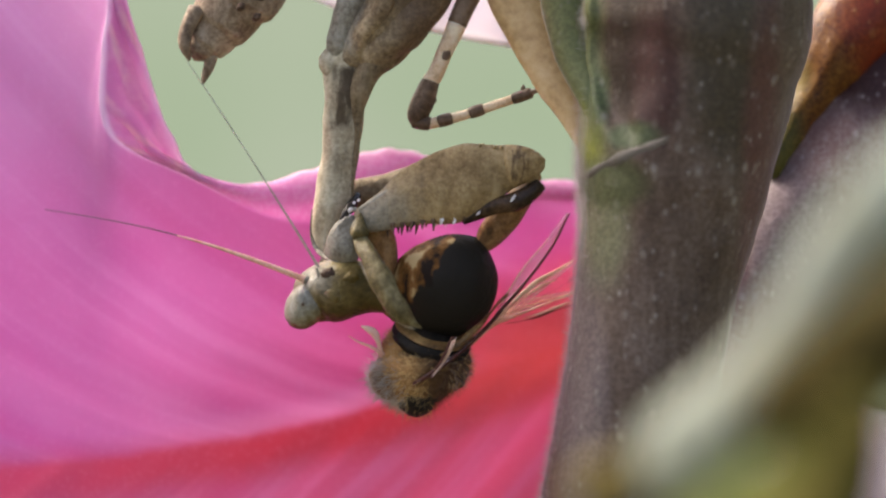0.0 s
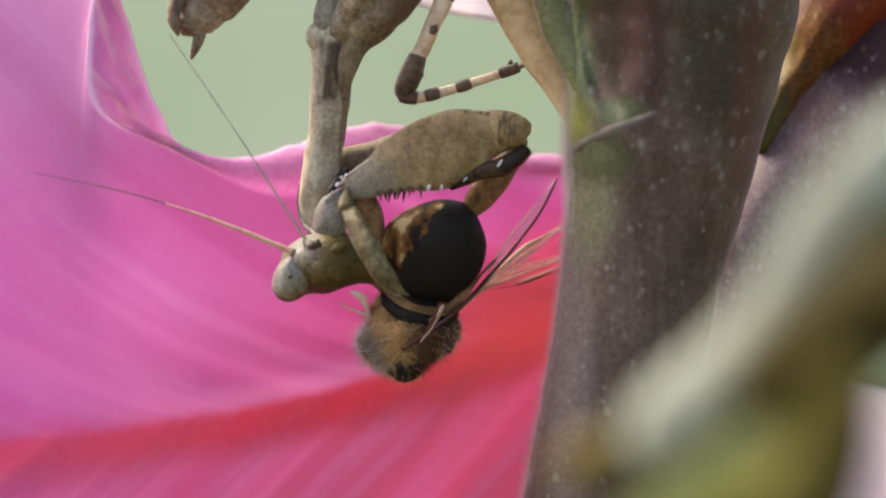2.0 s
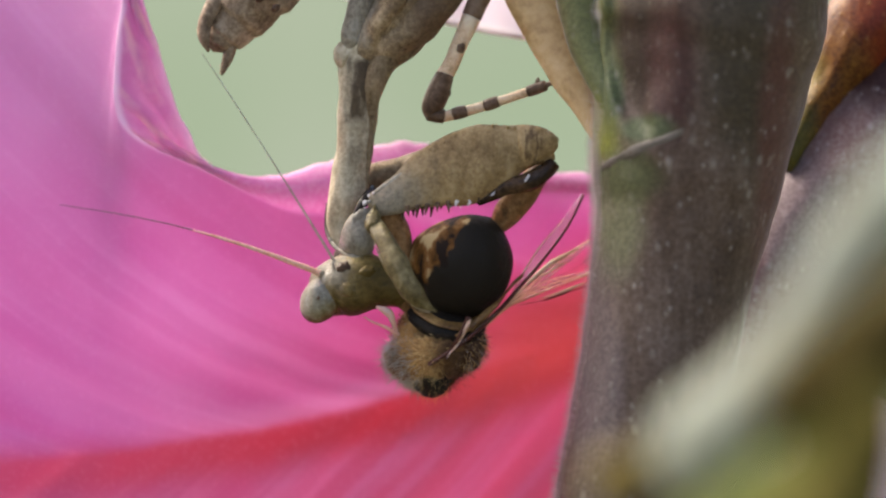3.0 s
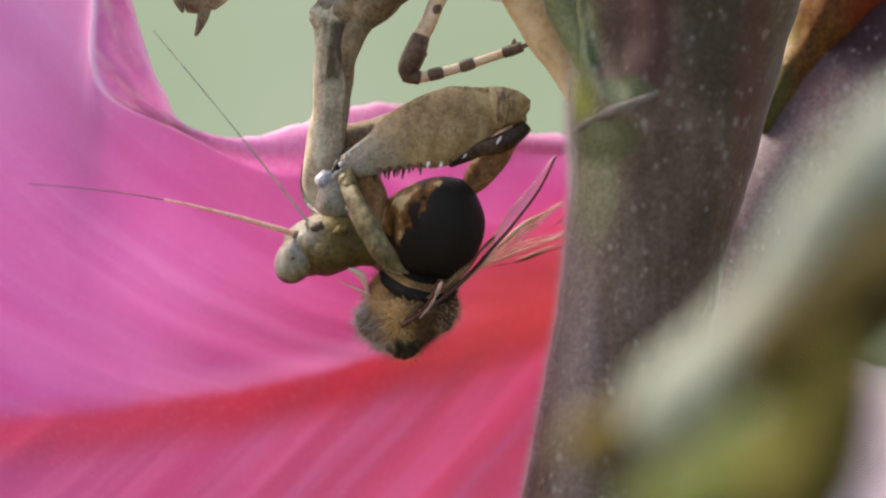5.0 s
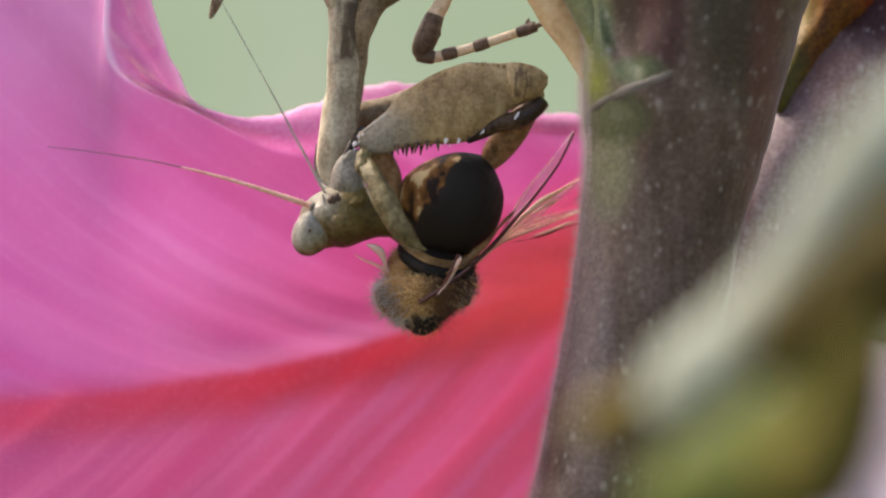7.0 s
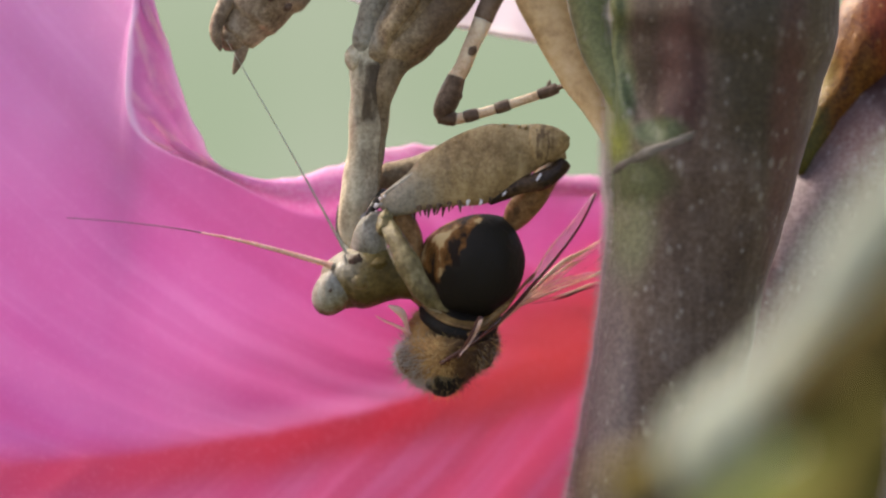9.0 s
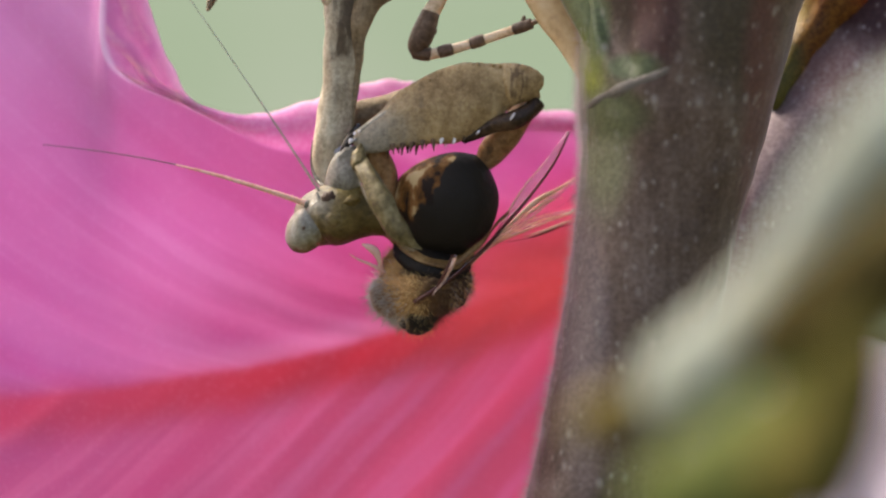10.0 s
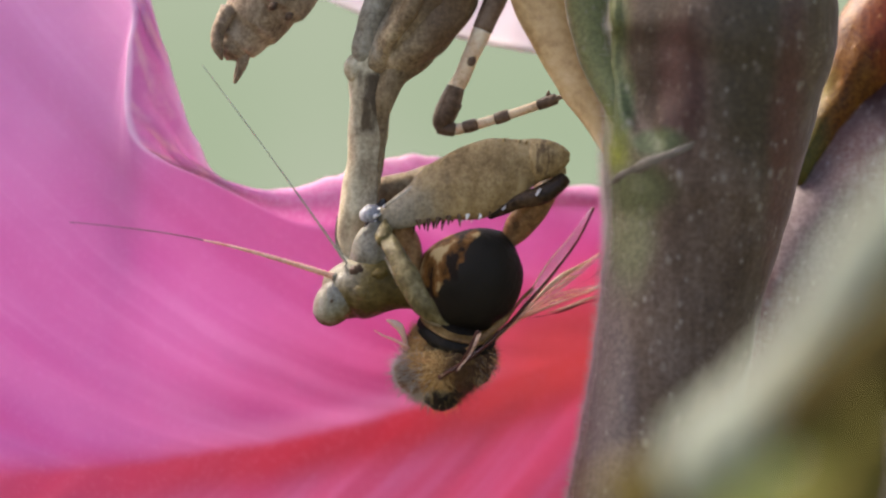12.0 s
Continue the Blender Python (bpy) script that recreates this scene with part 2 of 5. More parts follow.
M["lip"] = speckled("leaf_scar_lip", (0.080, 0.070, 0.054), (0.125, 0.108, 0.088), (0.18, 0.155, 0.135), 0.6, 1.0, 8, 0.03)
M["green"] = speckled("green_shoot", (0.13, 0.16, 0.03), (0.24, 0.27, 0.05), (0.36, 0.38, 0.10), 0.45, 0.6, 6, 0.04)
M["tan"] = speckled("tan_bract", (0.30, 0.175, 0.066), (0.55, 0.36, 0.165), (0.68, 0.50, 0.28), 0.5, 0.35, 3, 0.05)
M["orange"] = stem_material("orange_bud", [(0.40, (0.034, 0.011, 0.003)), (0.49, (0.11, 0.034, 0.005)), (0.58, (0.21, 0.085, 0.012))], (0.40, 0.20, 0.06),
                            (((0.085, 0.085, 0.010), 12.9, 4.2, 1.6, 3.2, 0.85), ((0.17, 0.14, 0.02), 13.9, 7.0, 0.9, 1.4, 0.7), ((0.23, 0.028, 0.007), 17.9, 9.0, 2.6, 2.8, 0.9)), 0.05)
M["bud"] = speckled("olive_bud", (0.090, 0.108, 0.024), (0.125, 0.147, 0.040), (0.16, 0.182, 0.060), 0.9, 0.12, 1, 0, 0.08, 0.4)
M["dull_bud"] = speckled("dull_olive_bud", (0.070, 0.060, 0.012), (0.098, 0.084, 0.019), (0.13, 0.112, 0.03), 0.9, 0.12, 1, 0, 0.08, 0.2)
# cream and brown hold the bud's lit top and its shaded side
M["pale_bud"] = speckled("lit_cream_bud", (0.26, 0.285, 0.225), (0.345, 0.37, 0.30), (0.41, 0.43, 0.36), 0.9, 0.10, 1, 0, 0.08, 0.3)
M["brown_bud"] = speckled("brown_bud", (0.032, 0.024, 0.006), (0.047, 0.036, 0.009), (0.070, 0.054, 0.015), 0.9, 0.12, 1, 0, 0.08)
M["bud_tip"] = speckled("brown_bud_tip", (0.085, 0.062, 0.015), (0.14, 0.105, 0.03), (0.19, 0.145, 0.05), 0.9, 0.5, 2, 0, 0.08)


def mantis_material(name, dark, mid, light, marks=(), rough=0.55):
    """Bark-like skin of the mantis; marks: (colour, x0, x1, z0, z1) of patches in the part's space, in mm."""
    n = Nodes(name, rough, 0.22)
    a, b, c = n.noise(0.6, 5), n.noise(5.5, 4, rough=0.7), n.noise(22.0, 2)
    streak = n.noise(1.1, 4, (2.2, 2.2, 0.5))
    both = n.math("ADD", n.math("MULTIPLY", a, 0.42), n.math("ADD", n.math("MULTIPLY", b, 0.36), n.math("MULTIPLY", streak, 0.22)))
    col = n.ramp(both, [(0.395, dark), (0.49, mid), (0.595, light)])
    x, _, z = n.xyz()
    wob = n.math("MULTIPLY", n.math("SUBTRACT", streak, 0.5), 0.0019)
    wob2 = n.math("MULTIPLY", n.math("SUBTRACT", a, 0.5), 0.0030)
    x, z = n.math("ADD", x, wob), n.math("ADD", z, wob2)
    for tint, x0, x1, z0, z1 in marks:
        e = 0.0004 * min(x1 - x0, z1 - z0)
        inside = n.math("MULTIPLY", n.step(x, x0 / 1000 - e, x0 / 1000 + e), n.step(n.math("MULTIPLY", x, -1.0), -x1 / 1000 - e, -x1 / 1000 + e))
        inside = n.math("MULTIPLY", inside, n.math("MULTIPLY", n.step(z, z0 / 1000 - e, z0 / 1000 + e), n.step(n.math("MULTIPLY", z, -1.0), -z1 / 1000 - e, -z1 / 1000 + e)))
        col = n.mix(n.math("MULTIPLY", inside, 0.92), col, n.mix(n.step(b, 0.3, 0.7), tuple(0.6 * c for c in tint), tint))
    n.colour(col)
    n.bump(b, 0.045, 0.8, n.bump(streak, 0.22, 0.45, n.bump(c, 0.012, 0.5)))
    return n.mat


M["neck_pale"] = mantis_material("mantis_pale_back", (0.17, 0.14, 0.10), (0.31, 0.275, 0.21), (0.45, 0.41, 0.34), rough=0.42)
M["neck"] = mantis_material("mantis_neck_skin", (0.259, 0.204, 0.130), (0.445, 0.370, 0.250), (0.667, 0.584, 0.413), (((0.080, 0.050, 0.026), -0.32, 0.42, -3.0, -0.3),))
# pale left and brown right: skin colour with the side light painted in
M["chest"] = mantis_material("mantis_chest_skin", (0.112, 0.073, 0.038), (0.269, 0.187, 0.105), (0.519, 0.389, 0.234), (((0.42, 0.375, 0.30), -3.0, -1.55, -1.2, 3.0), ((0.15, 0.09, 0.05), 0.0, 2.6, -2.6, 2.5)))
M["femur"] = mantis_material("mantis_thigh_skin", (0.175, 0.108, 0.045), (0.305, 0.203, 0.092), (0.46, 0.33, 0.168), (((0.36, 0.31, 0.235), -0.8, 1.7, -1.5, 1.6), ((0.16, 0.10, 0.05), 5.75, 5.95, 0.5, 4.0)))
M["head"] = mantis_material("mantis_head_skin", (0.085, 0.052, 0.012), (0.205, 0.140, 0.042), (0.35, 0.265, 0.105), (((0.27, 0.245, 0.19), -1.9, -0.1, -1.3, 0.4), ((0.080, 0.050, 0.011), -0.7, 2.8, -2.8, -1.2), ((0.115, 0.080, 0.020), 0.3, 3.0, -1.4, -0.2)), rough=0.45)
M["abdomen"] = mantis_material("mantis_abdomen_skin", (0.112, 0.071, 0.044), (0.259, 0.186, 0.124), (0.459, 0.356, 0.255))
M["black"] = mantis_material("mantis_black_groove", (0.008, 0.005, 0.004), (0.016, 0.010, 0.007), (0.04, 0.025, 0.016), rough=0.22)
M["wet"] = mantis_material("mantis_wet_joint", (0.19, 0.18, 0.16), (0.28, 0.27, 0.25), (0.38, 0.37, 0.35), rough=0.08)
# the white mark paints a glint on the eye's left
M["far_eye"] = mantis_material("mantis_far_eye", (0.10, 0.10, 0.115), (0.17, 0.17, 0.19), (0.26, 0.26, 0.29), (((0.62, 0.62, 0.64), -0.7, -0.18, -0.4, 0.4),), rough=0.2)
# near-white skin that paints glints on teeth, joint and shin
M["gleam"] = mantis_material("mantis_painted_glint", (0.55, 0.50, 0.50), (0.70, 0.66, 0.66), (0.85, 0.82, 0.82), rough=0.08)
M["rust_skin"] = mantis_material("mantis_warm_brown_skin", (0.080, 0.051, 0.025), (0.188, 0.131, 0.071), (0.308, 0.228, 0.137))
M["joint"] = mantis_material("mantis_joint_skin", (0.076, 0.064, 0.048), (0.169, 0.150, 0.115), (0.303, 0.280, 0.231), rough=0.3)
M["groove"] = mantis_material("mantis_brown_groove", (0.014, 0.008, 0.005), (0.032, 0.018, 0.010), (0.09, 0.05, 0.026), rough=0.2)
M["leg_ring"] = mantis_material("mantis_brown_ring", (0.070, 0.040, 0.023), (0.140, 0.086, 0.053), (0.225, 0.15, 0.10), rough=0.5)
M["dark_skin"] = mantis_material("mantis_dark_skin", (0.040, 0.022, 0.014), (0.088, 0.050, 0.030), (0.184, 0.115, 0.072), rough=0.4)
M["rust"] = mantis_material("mantis_rusty_skin", (0.08, 0.038, 0.015), (0.21, 0.105, 0.042), (0.34, 0.19, 0.085), rough=0.33)
M["pale_skin"] = mantis_material("mantis_pale_skin", (0.52, 0.33, 0.18), (0.75, 0.53, 0.33), (0.86, 0.69, 0.48))
# olive and grey are the eye's own; its whitish mark is a painted highlight
M["eye"] = mantis_material("mantis_eye", (0.14, 0.105, 0.040), (0.24, 0.195, 0.095), (0.36, 0.31, 0.18), (((0.14, 0.092, 0.024), -2.6, 0.6, -3.2, -1.95), ((0.56, 0.53, 0.46), -2.6, -1.5, -1.95, -0.8), ((0.27, 0.26, 0.23), -1.4, -0.2, -1.7, 0.0)), rough=0.25)
M["forearm"] = mantis_material("mantis_forearm_skin", (0.055, 0.038, 0.013), (0.140, 0.108, 0.044), (0.29, 0.235, 0.12), rough=0.42)
M["feeler"] = speckled("antenna_skin", (0.70, 0.32, 0.20), (0.88, 0.52, 0.36), (0.93, 0.70, 0.54), 0.45, 2.5, 9, 0.02)
M["whip"] = speckled("antenna_end_skin", (0.12, 0.06, 0.07), (0.22, 0.13, 0.14), (0.32, 0.21, 0.22), 0.5, 1.5, 9, 0.02)
M["dark_feeler"] = speckled("dark_antenna_skin", (0.30, 0.29, 0.22), (0.42, 0.41, 0.33), (0.52, 0.51, 0.43), 0.5, 1.5, 9, 0.02)


def bee_abdomen_material():
    """Glossy black plates with a rusty, cream-smeared flank."""
    n = Nodes("bee_abdomen_plates", 0.5, 0.07)
    x, _, z = n.xyz()
    a, b = n.noise(0.42, 3), n.noise(5.0, 4)
    wob = n.math("ADD", n.math("MULTIPLY", n.math("SUBTRACT", a, 0.5), 0.0030), n.math("MULTIPLY", n.math("SUBTRACT", n.noise(1.6, 3), 0.5), 0.0012))
    flank = n.math("SUBTRACT", 1.0, n.step(n.math("ADD", n.math("ADD", x, n.math("MULTIPLY", z, -0.55)), wob), -0.00085, -0.0006))
    amber = n.ramp(n.noise(0.9, 4, (1.3, 1.3, 0.8)), [(0.40, (0.015, 0.009, 0.006)), (0.46, (0.10, 0.043, 0.011)), (0.54, (0.19, 0.09, 0.028)), (0.61, (0.42, 0.30, 0.15))])
    n.colour(n.mix(flank, (0.020, 0.0165, 0.013), amber))
    n.bump(b, 0.06, 0.7, n.bump(a, 0.25, 0.4))
    return n.mat


M["bee_abdomen"] = bee_abdomen_material()
M["bee_black"] = speckled("bee_black_plate", (0.006, 0.005, 0.004), (0.012, 0.009, 0.007), (0.03, 0.02, 0.014), 0.6, 1, 8, 0.05, 0.2)
M["bee_amber"] = speckled("bee_amber_plate", (0.075, 0.036, 0.010), (0.20, 0.108, 0.032), (0.34, 0.21, 0.08), 0.5, 1, 8, 0.03)
M["bee_thorax"] = mantis_material("bee_thorax_skin", (0.095, 0.046, 0.018), (0.20, 0.10, 0.034), (0.40, 0.235, 0.085), (((0.50, 0.27, 0.10), -2.4, -0.8, -4.2, -1.4), ((0.085, 0.042, 0.025), -0.6, 2.0, -6.0, -2.0)), rough=0.6)
M["fur"] = speckled("bee_golden_fur", (0.48, 0.26, 0.08), (0.80, 0.53, 0.22), (0.92, 0.73, 0.42), 0.6, 0.6, 4, 0.01)
M["dark_fur"] = speckled("bee_dark_fur", (0.060, 0.030, 0.016), (0.13, 0.068, 0.036), (0.27, 0.16, 0.09), 0.6, 0.6, 4, 0.01)
M["grey_fur"] = speckled("bee_grey_fur", (0.26, 0.22, 0.18), (0.48, 0.43, 0.38), (0.66, 0.61, 0.56), 0.6, 0.6, 4, 0.01)
M["vein"] = speckled("wing_vein", (0.05, 0.016, 0.011), (0.09, 0.03, 0.02), (0.16, 0.06, 0.04), 0.55, 1, 6, 0.01, 0.2)
M["pale_vein"] = speckled("pale_wing_vein", (0.60, 0.32, 0.20), (0.78, 0.52, 0.36), (0.88, 0.70, 0.54), 0.4, 1, 6, 0.01)
M["leg_pale"] = speckled("bee_pale_leg", (0.80, 0.52, 0.42), (0.90, 0.66, 0.55), (0.94, 0.80, 0.70), 0.4, 1, 6, 0.01, 0.4, 0.35)


def wing_material():
    n = Nodes("wing_membrane", 0.18, 0.6)
    a = n.noise(1.4, 3)
    n.colour(n.ramp(a, [(0.35, (0.80, 0.60, 0.66)), (0.65, (0.93, 0.82, 0.84))]))
    n.bsdf.inputs["Alpha"].default_value = 0.42
    n.bump(a, 0.08, 0.5)
    n.bsdf.inputs["Transmission Weight"].default_value = 0.5
    n.bsdf.inputs["IOR"].default_value = 1.1
    return n.mat


M["wing"] = wing_material()
M["soil"] = speckled("garden_soil", (0.04, 0.032, 0.022), (0.08, 0.07, 0.04), (0.10, 0.12, 0.05), 0.9, 0.004, 0.05, 8)


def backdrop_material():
    """Lawn and shrubs far out of focus; emission stands in for the sunlight on them."""
    n = Nodes("glowing_distant_green", 0.9, 0.1)
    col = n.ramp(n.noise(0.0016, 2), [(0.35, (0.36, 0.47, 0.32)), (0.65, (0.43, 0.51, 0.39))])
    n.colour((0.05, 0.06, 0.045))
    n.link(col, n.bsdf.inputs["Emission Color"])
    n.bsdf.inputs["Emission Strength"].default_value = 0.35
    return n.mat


M["backdrop"] = backdrop_material()


# ---------------------------------------------------------------- modelling helpers
PIVOT = {}


def link_mesh(name, bm, material, pivot):
    for v in bm.verts:
        v.co = (v.co - Vector(pivot)) * 0.001
    me = bpy.data.meshes.new(name)
    for f in bm.faces:
        f.smooth = True
    bm.to_mesh(me)
    bm.free()
    for m in (material if isinstance(material, (list, tuple)) else [material]):
        me.materials.append(M[m])
    return new(name, me)


def part(name, bm, material, parent, label="", pivot=None):
    """One mesh under a thing or a part. bm is in millimetres of the place; pivot: the point about which it turns."""
    home = PIVOT[parent.name]
    pivot = pivot or home
    ob = link_mesh(name, bm, material, pivot)
    PIVOT[ob.name] = pivot
    ob.parent = parent
    ob.location = (Vector(pivot) - Vector(home)) * 0.001
    return tagged(ob, label)


def lift(p):
    return Vector(p) * 0.001 + Vector((0, 0, UP))


def thing(name, base, label, category, group="", kind=""):
    """An empty at the base of a thing."""
    ob = new(name)
    ob.empty_display_size = 0.002
    ob.location = lift(base)
    PIVOT[ob.name] = base
    return tagged(ob, label, category, group, kind)


def solid(name, bm, material, base, label, category, group="", kind=""):
    """A thing that is one mesh."""
    ob = link_mesh(name, bm, material, base)
    ob.location = lift(base)
    PIVOT[ob.name] = base
    return tagged(ob, label, category, group, kind)


def smooth_line(points, steps):
    """Catmull-Rom through rows of numbers."""
    p = [np.array(q, float) for q in points]
    p = [2 * p[0] - p[1], *p, 2 * p[-1] - p[-2]]
    out = []
    for i in range(1, len(p) - 2):
        for k in range(steps):
            t = k / steps
            a, b, c, d = p[i - 1:i + 3]
            out.append(0.5 * (2 * b + (c - a) * t + (2 * a - 5 * b + 4 * c - d) * t * t + (3 * b - a - 3 * c + d) * t ** 3))
    return [*out, p[-2]]


def tube(bm, rows, sides=16, steps=6, deep=1.0, rough=0.0, seed=0, mat=0, ridge=None, taper=True):
    """A limb through rows of ((x, y, z), radius). deep: its depth against its width; ridge: a function (along, angle) that swells it."""
    line = smooth_line([(*p, r) for p, r in rows], steps)
    n = len(line)
    ring_list = []
    side = None
    for i, q in enumerate(line):
        c, r = Vector(q[:3]), max(q[3], 0.01)
        ahead = Vector(line[min(i + 1, n - 1)][:3]) - Vector(line[max(i - 1, 0)][:3])
        ahead.normalize()
        depth = Vector((0, 1, 0)) - ahead * ahead.y
        if depth.length < 0.25 and side is not None:
            depth = side.cross(ahead)
        depth.normalize()
        side = ahead.cross(depth)
        ring = []
        for k in range(sides):
            a = 2 * math.pi * k / sides
            rr = r
            if ridge:
                rr *= ridge(i / (n - 1), a)
            co = c + side * (math.cos(a) * rr) + depth * (math.sin(a) * rr * deep)
            if rough:
                co += (co - c).normalized() * noise.noise(co * 0.9 + Vector((seed * 7.1, 0, 0))) * rough
            ring.append(bm.verts.new(co))
        ring_list.append(ring)
    for a, b in zip(ring_list, ring_list[1:]):
        for k in range(sides):
            f = bm.faces.new((a[k], a[(k + 1) % sides], b[(k + 1) % sides], b[k]))
            f.material_index = mat
    for ring, q, sgn in ((ring_list[0], line[0], -1), (ring_list[-1], line[-1], 1)):
        other = line[1] if sgn < 0 else line[-2]
        out = Vector(q[:3]) - Vector(other[:3])
        if out.length > 0:
            out.normalize()
        tip = bm.verts.new(Vector(q[:3]) + out * q[3] * (0.55 if taper else 0.05))
        for k in range(sides):
            v = (ring[k], ring[(k + 1) % sides], tip)
            f = bm.faces.new(v if sgn > 0 else v[::-1])
            f.material_index = mat
    return bm


def blob(bm, c, rx, ry, rz, turn=0.0, rough=0.0, seed=0, mat=0, rows=14, sides=20, taper=0.0, up=0.0):
    """A rounded body about c; turn: degrees clockwise as seen; taper narrows its upper end."""
    m = Matrix.Rotation(radians(turn), 4, "Y") @ Matrix.Rotation(radians(up), 4, "X")
    made = []
    for i in range(rows + 1):
        th = math.pi * i / rows
        for k in range(1 if i in (0, rows) else sides):
            ph = 2 * math.pi * k / sides
            p = Vector((math.sin(th) * math.cos(ph), math.sin(th) * math.sin(ph), math.cos(th)))
            if rough:
                p *= 1 + rough * noise.noise(p * 2.1 + Vector((seed * 5.3, 0, 0)))
            s = 1 - taper * p.z
            p = Vector((p.x * rx * s, p.y * ry * s, p.z * rz))
            made.append(bm.verts.new(Vector(c) + m @ p))
    def at(i, k):
        if i == 0:
            return made[0]
        if i == rows:
            return made[-1]
        return made[1 + (i - 1) * sides + k % sides]
    for i in range(rows):
        for k in range(sides):
            v = [at(i, k), at(i + 1, k), at(i + 1, k + 1), at(i, k + 1)]
            v = [q for j, q in enumerate(v) if q not in v[:j]]
            f = bm.faces.new(v)
            f.material_index = mat
    return bm


def sheet(bm, place, nu, nv, thick=0.0):
    """A surface place(u, v), u and v from 0 to 1, with its UV, and a back face if it has thickness."""
    uv = bm.loops.layers.uv.verify()
    g = [[bm.verts.new(place(i / nu, j / nv)) for j in range(nv + 1)] for i in range(nu + 1)]
    for i in range(nu):
        for j in range(nv):
            quad = ((i, j), (i + 1, j), (i + 1, j + 1), (i, j + 1))
            f = bm.faces.new([g[a][b] for a, b in quad])
            for loop, (a, b) in zip(f.loops, quad):
                loop[uv].uv = (a / nu, b / nv)
    if thick:
        bm.normal_update()
        back = [[bm.verts.new(v.co - v.normal * thick) for v in row] for row in g]
        for i in range(nu):
            for j in range(nv):
                quad = ((i, j), (i, j + 1), (i + 1, j + 1), (i + 1, j))
                f = bm.faces.new([back[a][b] for a, b in quad])
                for loop, (a, b) in zip(f.loops, quad):
                    loop[uv].uv = (a / nu, b / nv)
        border = [(i, 0) for i in range(nu)] + [(nu, j) for j in range(nv)] + [(i, nv) for i in range(nu, 0, -1)] + [(0, j) for j in range(nv, 0, -1)]
        for (a, b), (c, d) in zip(border, border[1:] + border[:1]):
            f = bm.faces.new((g[c][d], g[a][b], back[a][b], back[c][d]))
            for loop, (p, q) in zip(f.loops, ((c, d), (a, b), (a, b), (c, d))):
                loop[uv].uv = (p / nu, q / nv)
    return bm


def child(ob, name):
    return next(o for o in ob.children_recursive if o.name.split(".")[0] == name)


# ---------------------------------------------------------------- the setting
def build_setting():
    bm = bmesh.new()
    sheet(bm, lambda u, v: Vector(((u - 0.5) * 400000, (v - 0.5) * 400000, -1000 * UP)), 8, 8)
    solid("ground", bm, "soil", (0, 0, -1000 * UP), "dark garden soil under the plant", "ground", kind="structure")
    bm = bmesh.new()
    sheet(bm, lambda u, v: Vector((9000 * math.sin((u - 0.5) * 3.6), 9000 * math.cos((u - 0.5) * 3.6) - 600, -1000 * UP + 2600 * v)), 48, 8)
    solid("backdrop", bm, "backdrop", (0, 2000, -1000 * UP), "pale green glowing backdrop of a garden far out of focus", "backdrop", kind="structure")


# ---------------------------------------------------------------- the plant
STEM_FOOT = (-40.0, 20.0, -1000 * UP)


